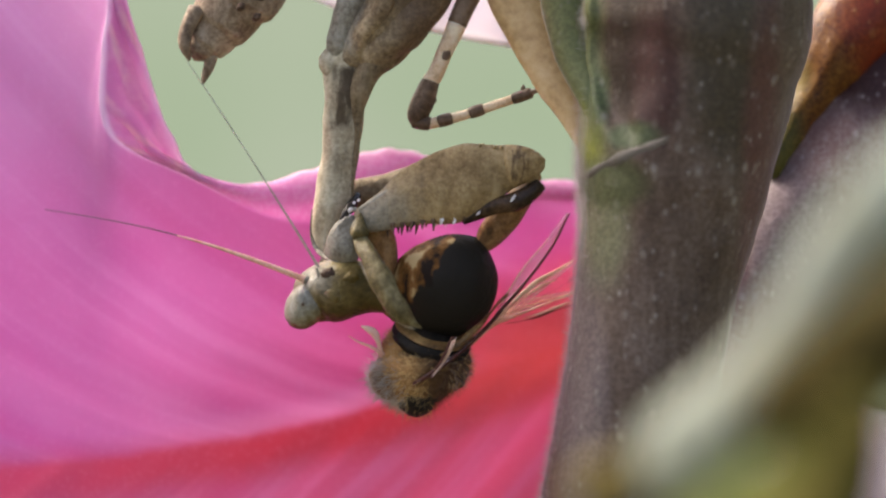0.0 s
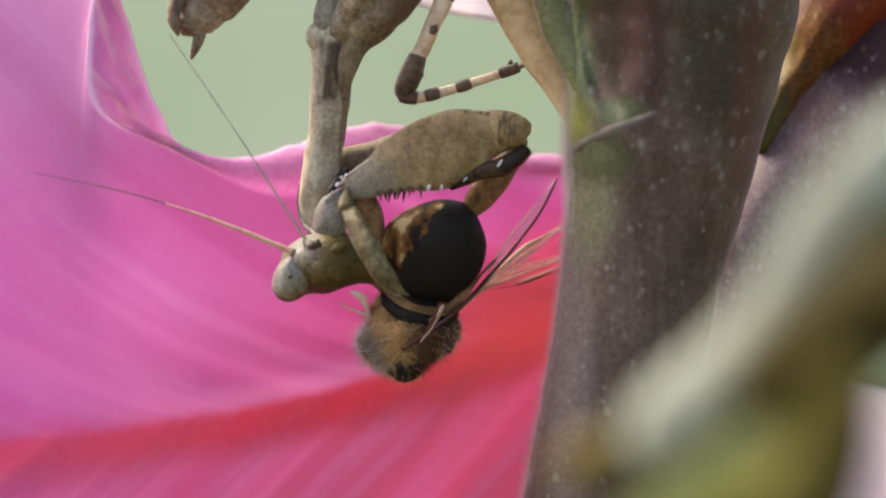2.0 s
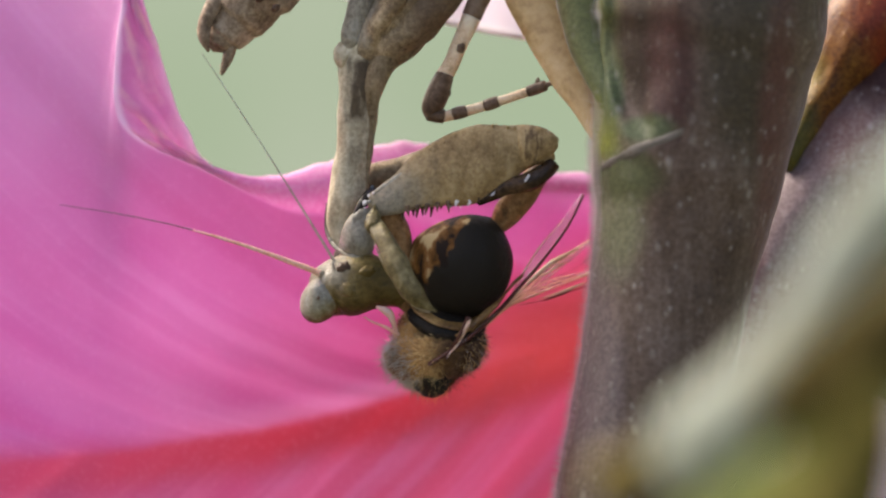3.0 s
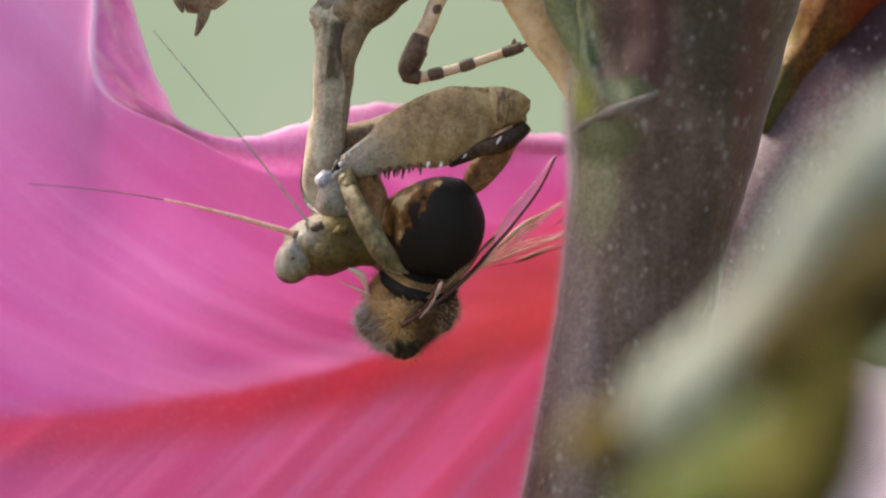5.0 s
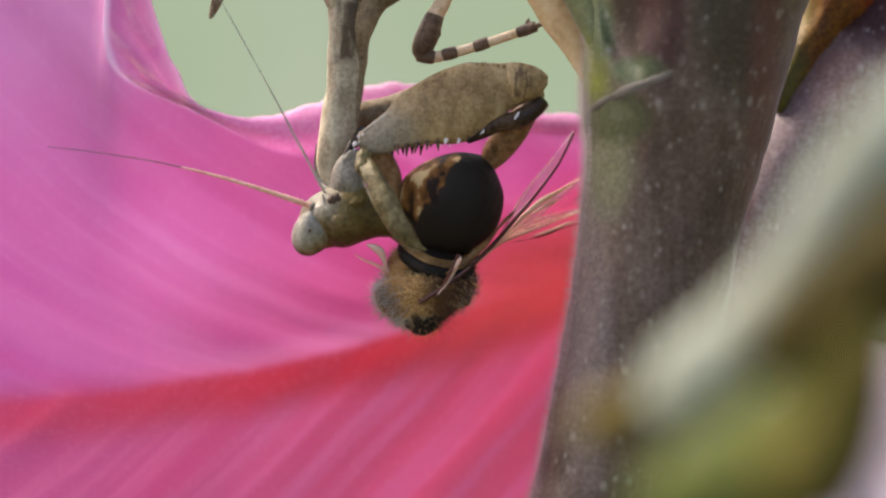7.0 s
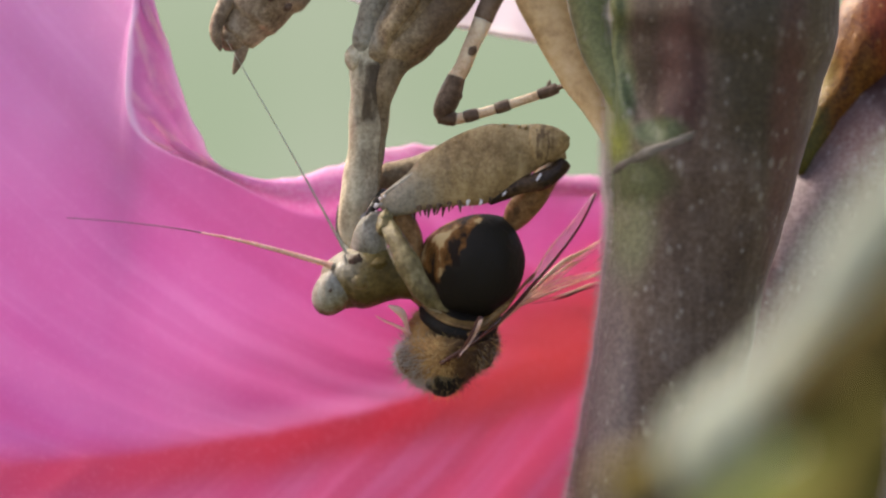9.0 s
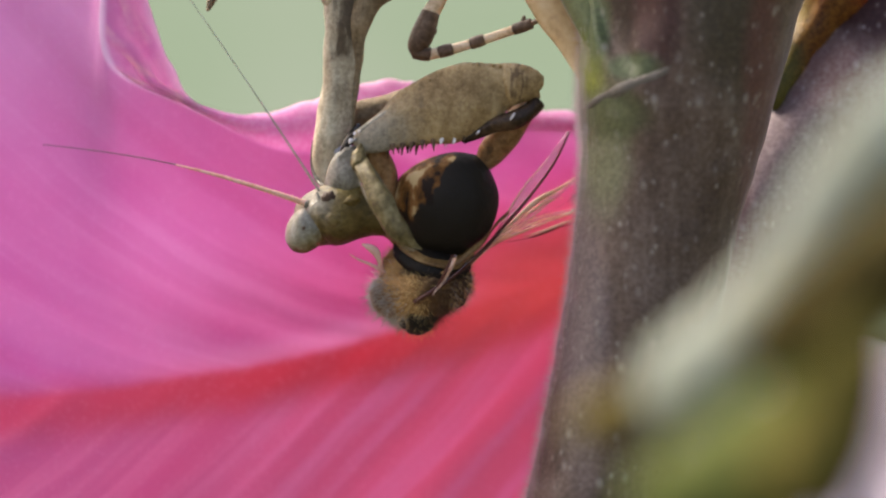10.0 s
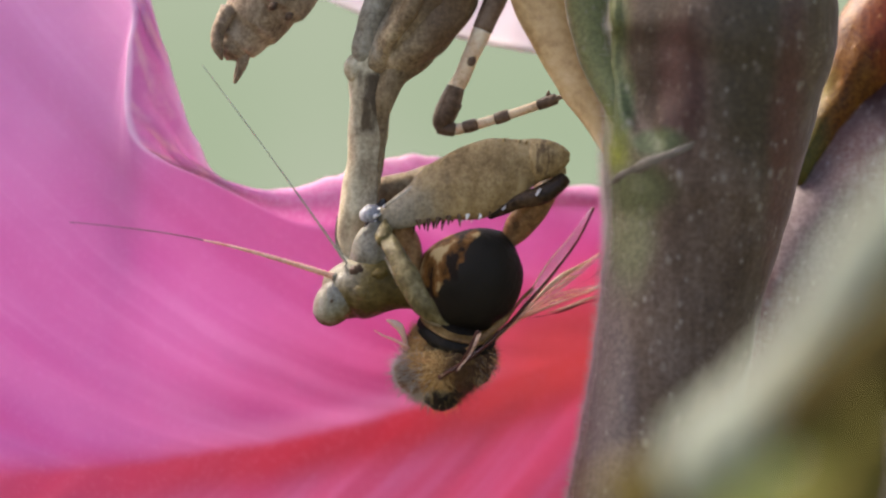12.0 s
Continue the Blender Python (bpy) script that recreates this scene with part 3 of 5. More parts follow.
def build_stem():
    stem = thing("plant_stem", STEM_FOOT, "dark purplish fleshy stem with pale pores and a green node", "plant stem")
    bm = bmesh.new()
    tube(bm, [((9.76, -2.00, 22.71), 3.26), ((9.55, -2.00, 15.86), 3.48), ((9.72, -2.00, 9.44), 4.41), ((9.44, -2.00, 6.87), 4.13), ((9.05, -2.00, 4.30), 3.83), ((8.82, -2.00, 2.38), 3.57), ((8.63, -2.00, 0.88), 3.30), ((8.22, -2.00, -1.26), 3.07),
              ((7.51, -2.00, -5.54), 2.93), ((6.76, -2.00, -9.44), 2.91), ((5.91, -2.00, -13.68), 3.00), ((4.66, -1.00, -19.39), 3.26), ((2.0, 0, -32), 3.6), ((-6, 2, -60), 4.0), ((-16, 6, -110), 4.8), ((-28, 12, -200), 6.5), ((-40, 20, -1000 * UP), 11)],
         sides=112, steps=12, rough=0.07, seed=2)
    # the hollow above the leaf scar
    for v in bm.verts:
        if v.co.y < -2.5:
            wide, high = v.co.x - 7.2, min(0.0, v.co.z - 7.6) / 3.55
            reach = math.hypot(wide / (1.55 if wide < 0 else 2.1), high)
            floor = min(1.0, max(0.0, (1.12 - reach) / (0.35 if wide < 0 else 0.9)))
            v.co.y += (0.7 if wide < 0 else 0.7 - 0.45 * min(1.0, wide)) * floor * floor * (3 - 2 * floor) * min(1.0, max(0.0, (17 - v.co.z) / 5))
            v.co.y -= 0.09 * math.exp(-((reach - 1.17) / 0.10) ** 2) * min(1.0, max(0.0, (0.9 - wide) / 1.2))
    rnd = random.Random(11)
    down = bmesh.new()
    bm.normal_update()
    skin = [f for f in bm.faces if len(f.verts) == 4 and -14 < f.calc_center_median().z < 16 and abs(f.normal.y) < 0.38 and f.normal.x > 0 and not 5.6 < f.calc_center_median().x < 10]
    for i in range(12000):
        f = rnd.choice(skin)
        a, b, c, d = (v.co for v in f.verts)
        root = a.lerp(b, rnd.random()).lerp(d.lerp(c, rnd.random()), rnd.random())
        aim = (Vector((rnd.uniform(-.3, .3), rnd.uniform(-.3, .3), rnd.uniform(-.2, .4))) - f.normal).normalized()
        side = aim.orthogonal().normalized() * 0.004
        down.faces.new([down.verts.new(root + side), down.verts.new(root - side), down.verts.new(root + aim * rnd.uniform(0.10, 0.45))])
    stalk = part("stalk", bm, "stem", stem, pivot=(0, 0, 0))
    tagged(part("down", down, "down", stalk, "short pale hairs of the stem"), kind="stuff")
    # the lip left by a fallen leaf
    bm = bmesh.new()
    tube(bm, [((5.50, -2.95, 2.74), 0.10), ((5.78, -3.74, 2.98), 0.16), ((6.31, -4.53, 3.29), 0.20), ((7.01, -5.12, 3.61), 0.20), ((7.82, -5.55, 3.93), 0.19), ((8.54, -5.73, 4.26), 0.19), ((9.06, -5.74, 4.70), 0.17), ((9.50, -5.70, 5.20), 0.13), ((9.80, -5.60, 5.60), 0.05)], sides=18, steps=8, deep=0.5, rough=0.12)
    part("leaf_scar", bm, "lip", stem, "pale raised leaf scar")
    bm = bmesh.new()
    tube(bm, [((4.31, -1.70, 15.04), 0.78), ((4.69, -2.00, 10.30), 0.96), ((5.20, -2.50, 7.48), 0.83), ((5.97, -3.40, 5.31), 0.52), ((6.60, -4.20, 4.10), 0.17)], sides=18, deep=0.8, rough=0.10)
    part("green_shoot", bm, "stem", stem, "dull green young shoot", pivot=(0, 0, 0))
    bm = bmesh.new()
    tube(bm, [((1.44, 0.50, 15.30), 1.09), ((2.63, 0.00, 10.89), 1.13), ((3.49, -0.40, 8.69), 1.04), ((4.34, -1.00, 6.71), 0.83), ((5.07, -1.60, 5.17), 0.52), ((5.58, -2.20, 3.83), 0.22)], sides=20, deep=0.55, rough=0.06, seed=4)
    part("bract", bm, "tan", stem, "tan leaf stalk beside the node")
    # the purple side branch and the orange bud in its fork
    bm = bmesh.new()
    tube(bm, [((9.88, 2.50, -4.41), 2.07), ((12.19, 3.50, -1.76), 2.39), ((14.76, 4.50, 1.60), 2.93), ((17.59, 5.50, 5.24), 3.26), ((21.45, 7.00, 10.11), 3.48), ((25.95, 9.00, 17.23), 3.26)], sides=32, rough=0.15, seed=5)
    part("side_branch", bm, "branch", stem, "purple side branch with pale pores", pivot=(0, 0, 0))
    bm = bmesh.new()
    tube(bm, [((13.07, 2.50, 2.95), 0.18), ((13.39, 2.60, 3.84), 0.42), ((13.97, 3.00, 4.92), 0.62), ((14.81, 3.40, 6.31), 0.89), ((16.05, 4.00, 8.18), 1.70), ((17.97, 5.00, 10.41), 2.26), ((19.70, 6.00, 14.13), 1.36)], sides=24, rough=0.16, seed=8,
         ridge=lambda s, a: 1 + 0.05 * math.cos(5 * a + 3 * s))
    part("bud", bm, "orange", stem, "orange and green swollen bud", pivot=(0, 0, 0))
    return stem


def build_flower():
    base = (11.76, 9.00, -2.77)
    flower = thing("flower", base, "large magenta pink flower with a red throat", "flower")
    rim = smooth_line([(-27.99, 9.00, 22.34), (-20.94, 8.50, 17.86), (-14.94, 4.50, 13.07), (-12.60, 2.40, 10.43), (-11.60, 1.90, 7.74), (-10.66, 1.70, 4.98), (-9.58, 2.00, 3.18), (-7.97, 2.80, 2.55),
                       (-6.11, 3.40, 2.88), (-4.34, 3.80, 3.49), (-3.01, 4.20, 3.93), (-1.55, 4.60, 4.03), (0.36, 5.40, 3.53), (2.62, 5.20, 3.08), (4.88, 5.00, 2.75), (7.16, 5.40, 2.51), (9.95, 6.50, 2.19)], 6)
    low = smooth_line([(-30.99, 2.00, -7.04), (-29.89, 3.00, -12.43), (-26.53, 4.00, -16.56), (-22.22, 5.00, -18.27), (-17.77, 5.50, -19.01), (-13.28, 6.00, -19.31), (-8.77, 6.50, -19.15), (-4.22, 7.00, -18.77),
                       (-0.78, 7.00, -18.08), (2.21, 7.50, -17.23), (4.52, 8.00, -15.90), (6.37, 8.00, -14.29), (7.77, 8.20, -12.46), (9.17, 8.50, -10.63), (10.35, 8.80, -8.33), (11.18, 9.00, -6.02), (11.78, 9.20, -3.70)], 6)

    crest = smooth_line([(-23.69, 7.00, 19.27), (-19.27, 6.50, 15.78), (-14.61, 3.60, 12.31), (-12.95, 1.90, 10.28), (-13.03, 1.40, 8.04), (-13.10, 1.20, 5.73), (-12.47, 1.30, 4.35), (-9.70, 2.10, 3.03), (-6.98, 3.00, 1.58), (-5.00, 3.40, 1.25), (-3.45, 3.80, 1.48), (-1.55, 4.20, 2.15), (0.36, 5.00, 2.17), (2.62, 4.80, 2.16), (4.52, 4.60, 2.16), (6.68, 5.00, 2.01), (9.47, 6.10, 1.66)], 6)

    def place(u, v):
        k = u * (len(rim) - 1)
        i = min(int(k), len(rim) - 2)
        a, b, c = (q[i] + (q[i + 1] - q[i]) * (k - i) for q in (rim, crest, low))
        along = u * 16
        if v < CREST:
            # the margin behind the crest, with slanting creases where it is folded
            w = v / CREST
            p = Vector(a + (b - a) * w)
            folded = min(1.0, max(0.0, (7.6 - along) / 1.4))
            p.y -= 0.55 * math.sin(math.pi * w) * (1 - folded)
            turn = along * 0.85 + 1.5 * w + 0.5 * noise.noise(p * 0.5)
            p.y += folded * math.sin(math.pi * w) * (0.12 - 0.36 * math.exp(-((turn % 1 - 0.5) / 0.17) ** 2))
            edge = math.exp(-v * 60)
            p.z += edge * 0.16 * noise.noise(Vector((u * 38, 2.2, 0)))
            return p
        w = (v - CREST) / (1 - CREST)
        p = Vector(b + (c - b) * w)
        # the cup falls away behind the mantis
        bowl = 6.6 + 0.21 * p.x - 0.006 * (p.z + 7) ** 2
        h = min(1.0, w / (0.55 - 0.2 * min(1.0, max(0.0, (along - 5) / 4))))
        p.y += (bowl - p.y) * h * h * (3 - 2 * h)
        # the midrib's crease and the side veins that leave it
        off = p.z - (MIDRIB[0] + MIDRIB[1] * p.x + MIDRIB[2] * p.x ** 2)
        number = p.x + 4.4 * (max(off, 0) + 0.8) ** 0.6 + 1.3 * max(-off, 0)
        p.y += 0.10 * math.exp(-((off + 1.0) / 0.9) ** 2)
        p.y += (0.22 * noise.noise(Vector((number * 0.26, off * 0.06, 1.7))) + 0.05 * noise.noise(Vector((number * 0.7, off * 0.06, 4.2)))) * min(1, w * 6)
        return p

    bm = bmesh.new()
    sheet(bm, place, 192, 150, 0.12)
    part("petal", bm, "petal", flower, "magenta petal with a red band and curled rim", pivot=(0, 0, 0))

    back = smooth_line([(-12.99, 6.50, 16.00), (-9.72, 7.00, 12.85), (-4.15, 5.00, 9.84), (-1.90, 5.00, 9.28), (0.36, 5.00, 8.76), (2.74, 5.20, 8.32), (5.00, 8.50, 8.08), (7.81, 9.00, 7.46)], 5)
    far = smooth_line([(-13.66, 7.50, 19.80), (-10.02, 8.00, 16.64), (-4.28, 9.00, 14.21), (-1.49, 9.00, 13.74), (1.53, 9.00, 13.28), (4.57, 9.50, 12.62), (8.10, 10.00, 11.26), (11.78, 12.00, 7.62)], 5)

    def place_back(u, v):
        k = u * (len(back) - 1)
        i = min(int(k), len(back) - 2)
        a = back[i] + (back[i + 1] - back[i]) * (k - i)
        b = far[i] + (far[i + 1] - far[i]) * (k - i)
        p = Vector(a + (b - a) * v)
        p.y += 1.0 * math.sin(math.pi * v) + 0.4 * noise.noise(Vector((u * 9, v * 3, 8.8)))
        return p

    bm = bmesh.new()
    sheet(bm, place_back, 70, 30, 0.12)
    part("petal", bm, "pale_petal", flower, "pale pink back petal", pivot=(0, 0, 0))
    bm = bmesh.new()
    near = smooth_line([(10.60, 9.00, -2.77), (14.89, 10.00, -4.66), (18.17, 10.00, -6.53), (23.79, 10.00, -7.47)], 6)
    end = smooth_line([(10.83, 9.00, -7.42), (13.96, 10.00, -12.62), (18.17, 10.00, -17.77), (25.14, 11.00, -20.26)], 6)

    def place_right(u, v):
        k = u * (len(near) - 1)
        i = min(int(k), len(near) - 2)
        a = near[i] + (near[i + 1] - near[i]) * (k - i)
        b = end[i] + (end[i + 1] - end[i]) * (k - i)
        p = Vector(a + (b - a) * v)
        p.y += 3 * math.sin(math.pi * v) + 0.5 * noise.noise(Vector((u * 9, v * 3, 3.3)))
        return p

    sheet(bm, place_right, 40, 30, 0.12)
    part("petal", bm, "pale_petal", flower, "pale pink lower petal", pivot=(0, 0, 0))
    bm = bmesh.new()
    tube(bm, [((12.13, 10.50, 4.72), 1.09), ((12.41, 11.00, 0.50), 1.52), ((12.13, 10.50, -2.80), 1.96), ((11.22, 8.00, -5.98), 1.74), ((9.77, 4.00, -8.05), 1.30), ((8.17, 0.00, -9.11), 1.09)], sides=20, rough=0.08)
    part("flower_stalk", bm, "green", flower, "green flower stalk")
    return flower


def build_front_bud():
    """The big bud close to the lens, on its own stalk from the side branch."""
    base = (16.10, -20.00, 4.61)
    bud = thing("flower_bud", base, "plump olive green bud with a brown tip", "bud")
    for name, mats, label, rows in (
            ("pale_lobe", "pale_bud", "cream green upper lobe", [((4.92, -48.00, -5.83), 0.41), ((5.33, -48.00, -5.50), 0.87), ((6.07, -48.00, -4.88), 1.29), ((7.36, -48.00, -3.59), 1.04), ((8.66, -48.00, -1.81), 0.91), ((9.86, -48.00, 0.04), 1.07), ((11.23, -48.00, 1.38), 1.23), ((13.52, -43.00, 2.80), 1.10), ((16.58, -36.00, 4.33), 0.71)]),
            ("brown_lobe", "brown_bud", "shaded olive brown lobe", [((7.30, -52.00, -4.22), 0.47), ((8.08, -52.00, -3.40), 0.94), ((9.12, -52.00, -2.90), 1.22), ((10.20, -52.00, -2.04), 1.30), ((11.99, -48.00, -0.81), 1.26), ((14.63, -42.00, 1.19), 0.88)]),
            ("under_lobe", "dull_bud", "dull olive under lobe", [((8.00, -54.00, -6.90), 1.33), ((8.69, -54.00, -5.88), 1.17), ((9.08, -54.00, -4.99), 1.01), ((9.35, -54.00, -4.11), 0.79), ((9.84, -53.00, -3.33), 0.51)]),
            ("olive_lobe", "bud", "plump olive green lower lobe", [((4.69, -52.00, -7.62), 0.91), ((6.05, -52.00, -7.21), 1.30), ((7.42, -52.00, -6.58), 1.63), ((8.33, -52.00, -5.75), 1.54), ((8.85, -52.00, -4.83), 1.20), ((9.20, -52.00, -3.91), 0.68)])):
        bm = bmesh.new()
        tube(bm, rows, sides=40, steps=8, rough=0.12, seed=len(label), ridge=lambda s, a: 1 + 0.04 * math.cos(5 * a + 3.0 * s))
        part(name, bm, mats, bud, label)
    bm = bmesh.new()
    tube(bm, [((3.37, -48.00, -6.07), 0.27), ((3.75, -48.00, -5.80), 0.57), ((4.26, -48.00, -5.68), 0.68), ((4.87, -48.00, -5.73), 0.57), ((5.42, -48.00, -5.87), 0.33)], sides=20, rough=0.1)
    part("bud_tip", bm, "bud_tip", bud, "brown withered tip")
    bm = bmesh.new()
    tube(bm, [((14.32, -31.00, 3.16), 0.39), ((17.48, -26.00, 6.10), 0.65), ((21.59, -10.00, 9.65), 1.30), ((24.14, 8.00, 13.64), 1.74)], sides=20, rough=0.1)
    part("stalk", bm, "green", bud, "green bud stalk")
    return bud


# ---------------------------------------------------------------- the mantis
HEAD_PIVOT = (-4.00, 0.00, -0.46)
FEELER_NEAR = (-4.57, -1.10, -0.63)
FEELER_FAR = (-5.08, -1.30, -1.05)
NEAR_LEG = (-2.92, -1.60, 1.27)
FAR_EYE = (-3.55, -1.25, 1.45)
FAR_LEG = (-2.94, 1.20, 3.09)
BELLY = (-1.83, 0.50, 12.24)


def build_mantis():
    base = (-1.83, 0.00, 8.72)
    mantis = thing("mantis", base, "grey-brown bark-coloured young mantis hanging head down", "mantis")
    bm = bmesh.new()
    tube(bm, [((-3.74, 0.00, 7.76), 0.78), ((-3.76, 0.00, 6.98), 0.78), ((-3.72, 0.00, 6.11), 0.78), ((-3.76, 0.00, 5.02), 0.74), ((-3.87, 0.00, 3.93), 0.72), ((-3.98, 0.00, 2.85), 0.74), ((-4.20, 0.00, 1.76), 0.74), ((-4.43, 0.00, 0.89), 0.58), ((-4.43, -0.10, 0.30), 0.40), ((-4.20, -0.20, -0.20), 0.28)],
         sides=28, deep=0.85, rough=0.10, seed=1, ridge=lambda s, a: 1 + 0.05 * math.cos(3 * a))
    blob(bm, (-4.25, -0.30, 7.31), 0.39, 0.35, 0.52, rough=0.15)
    part("prothorax", bm, "neck", mantis, "slender grey neck with a dark brown patch", pivot=(-3.74, 0.00, 7.63))
    bm = bmesh.new()
    tube(bm, [((-3.48, 0.00, 7.24), 0.61), ((-3.13, 0.00, 7.89), 0.87), ((-2.52, 0.10, 8.72), 1.13), ((-1.83, 0.30, 9.61), 1.35), ((-1.07, 0.50, 10.93), 1.61), ((-1.07, 0.50, 12.24), 1.52)], sides=36, steps=8, rough=0.16, seed=3,
         ridge=lambda s, a: 1 + 0.05 * math.cos(5 * a + 3 * s))
    tube(bm, [((-2.87, -0.20, 7.01), 0.39), ((-2.52, -0.30, 7.57), 0.70), ((-1.82, -0.30, 8.22), 0.83), ((-1.06, -0.10, 9.10), 0.91), ((-0.41, 0.10, 10.25), 0.96), ((-0.30, 0.20, 11.34), 0.78)], sides=28, steps=8, rough=0.20, seed=14)
    part("thorax", bm, "chest", mantis)
    bm = bmesh.new()
    tube(bm, [((-3.95, -0.30, 7.57), 0.30), ((-3.90, -0.35, 8.13), 0.43), ((-3.60, -0.35, 8.91), 0.52), ((-3.21, -0.20, 9.90), 0.65), ((-2.91, 0.00, 11.11), 0.78)], sides=26, steps=8, rough=0.14, seed=15)
    part("back_ridge", bm, "neck_pale", mantis, "pale grey ridge of the back")
    bm = bmesh.new()
    tube(bm, [((-3.12, -0.62, 7.77), 0.26), ((-2.85, -0.95, 8.39), 0.33), ((-2.33, -1.15, 9.16), 0.37), ((-1.81, -1.20, 10.14), 0.39)], sides=18, steps=8, rough=0.10, seed=16)
    part("chest_plate", bm, "chest", mantis)
    bm = bmesh.new()
    tube(bm, [((-1.72, 0.00, 8.39), 0.78), ((-2.26, -0.15, 7.71), 0.72), ((-2.69, -0.25, 7.05), 0.56), ((-2.99, -0.30, 6.31), 0.41), ((-3.12, -0.30, 5.55), 0.28), ((-3.19, -0.28, 4.69), 0.20), ((-3.25, -0.25, 3.49), 0.13), ((-3.36, -0.20, 2.08), 0.09)], sides=18, steps=8, rough=0.16, seed=17, ridge=lambda s, a: 1 + 0.06 * math.cos(4 * a + 5 * s))
    part("neck_side", bm, "rust_skin", mantis, "dark brown underside of the neck")
    bm = bmesh.new()
    tube(bm, [((-4.91, -0.10, 1.65), 0.03), ((-4.95, -0.15, 0.78), 0.05), ((-4.70, -0.40, 0.11), 0.08), ((-4.23, -0.98, -0.26), 0.10), ((-3.79, -1.38, -0.49), 0.13), ((-3.35, -1.50, -0.62), 0.11), ((-3.00, -1.50, -0.64), 0.05)], sides=12, rough=0.06, seed=31)
    part("shield_rim", bm, "joint", mantis, "pale rim of the neck shield")
    # a black strip stands for the shade in the gap beside the arm
    bm = bmesh.new()
    tube(bm, [((-3.12, -0.60, 2.19), 0.13), ((-3.49, -1.32, 1.61), 0.23), ((-3.83, -1.40, 1.05), 0.16), ((-4.06, -1.40, 0.60), 0.06)], sides=12, rough=0.1, seed=32)
    part("neck_slit", bm, "black", mantis, "black strip for the shade in the gap between neck and arm")
    rnd = random.Random(17)
    for i in range(15):
        # beads that stand for glints along the seam between the neck and the arm's joint
        t = i / 14
        r = rnd.uniform(0.035, 0.085)
        bm = bmesh.new()
        blob(bm, (-4.24 + 1.12 * t + rnd.uniform(-0.05, 0.05), -1.25 - 0.5 * t, 0.0 + 2.0 * t + rnd.uniform(-0.07, 0.07)), r, r * 0.8, r * 1.3, turn=30, rough=0.3, rows=7, sides=10)
        part("wet_bead", bm, "gleam" if i % 3 else "wet", mantis, "bead standing for a glint on the arm joint")
    # the abdomen curls over the back, its tip hangs down
    bm = bmesh.new()
    spine = smooth_line([(*(-1.07, 0.50, 12.46), 1.43), (*(-2.05, 0.60, 14.65), 1.83), (*(-4.24, 0.80, 15.11), 2.09), (*(-6.21, 0.80, 12.93), 2.13), (*(-7.41, 0.70, 10.62), 1.74), (*(-8.28, 0.60, 9.09), 1.20), (*(-8.99, 0.50, 8.18), 0.74), (*(-9.21, 0.50, 7.83), 0.43)], 8)
    tube(bm, [(q[:3], q[3] * (1.0 + 0.10 * ((i % 6) / 5 - 0.5))) for i, q in enumerate(spine)], sides=30, steps=2, rough=0.12, seed=5)
    abdomen = part("abdomen", bm, "abdomen", mantis, "segmented brown abdomen curled over the back", pivot=BELLY)
    bm = bmesh.new()
    tube(bm, [((-8.63, 0.30, 7.82), 0.26), ((-8.72, 0.30, 7.43), 0.22), ((-8.87, 0.30, 7.04), 0.15), ((-8.98, 0.30, 6.75), 0.07)], sides=12)
    part("cercus", bm, "abdomen", abdomen)
    bm = bmesh.new()
    tube(bm, [((-9.16, -0.20, 9.57), 0.35), ((-9.54, -0.30, 8.78), 0.28), ((-9.61, -0.30, 8.18), 0.24), ((-9.44, -0.20, 7.62), 0.07)], sides=12)
    part("cercus", bm, "abdomen", abdomen)
    for c in ((-6.82, -0.90, 9.22), (-7.42, -1.00, 9.60), (-6.61, -0.90, 10.00)):
        bm = bmesh.new()
        blob(bm, c, 0.20, 0.20, 0.15, turn=-35, rough=0.3)
        part("dark_spot", bm, "dark_skin", abdomen)

    # walking leg with pale and dark rings, its foot on the leaf stalk
    leg_line = [(*(1.44, 0.40, 10.92), 0.41), (*(0.96, 0.20, 9.60), 0.41), (*(0.48, 0.10, 8.77), 0.37), (*(0.17, 0.00, 7.85), 0.33), (*(-0.17, 0.00, 6.98), 0.30), (*(-0.43, 0.00, 6.41), 0.33)]
    bm = bmesh.new()
    tube(bm, [((-1.07, 0.60, 11.16), 0.65), ((0.35, 0.60, 12.03), 0.57), ((1.48, 0.40, 11.06), 0.43)], sides=14, rough=0.05)
    part("hind_thigh", bm, "leg_ring", mantis)
    bm = bmesh.new()
    tube(bm, [((1.57, 0.40, 11.14), 0.39), ((1.13, 0.20, 9.93), 0.43), ((0.67, 0.10, 8.81), 0.39)], sides=14, rough=0.05)
    shin = part("hind_shin", bm, "leg_ring", mantis, "dark shin with pale pink rings")
    bm = bmesh.new()
    tube(bm, [((0.65, 0.10, 8.77), 0.38), ((0.28, 0.00, 7.89), 0.33), ((-0.09, 0.00, 7.02), 0.32), ((-0.39, 0.00, 6.50), 0.33)], sides=14, rough=0.05, taper=False)
    part("pale_ring", bm, "pale_skin", shin)
    bm = bmesh.new()
    blob(bm, (0.22, -0.18, 7.58), 0.20, 0.17, 0.28, turn=28, rough=0.15)
    part("dark_ring", bm, "leg_ring", shin)
    bm = bmesh.new()
    tube(bm, [((-0.35, 0.00, 6.59), 0.35), ((-0.57, 0.00, 5.93), 0.43), ((-0.87, 0.00, 5.33), 0.41), ((-0.91, 0.00, 4.98), 0.28)], sides=16, rough=0.08)
    tube(bm, [((-0.52, -0.10, 6.15), 0.26), ((-0.26, -0.10, 5.84), 0.17), ((-0.20, -0.10, 5.76), 0.09)], sides=10)
    part("ankle", bm, "leg_ring", shin, "dark brown ankle with a spur")
    bm = bmesh.new()
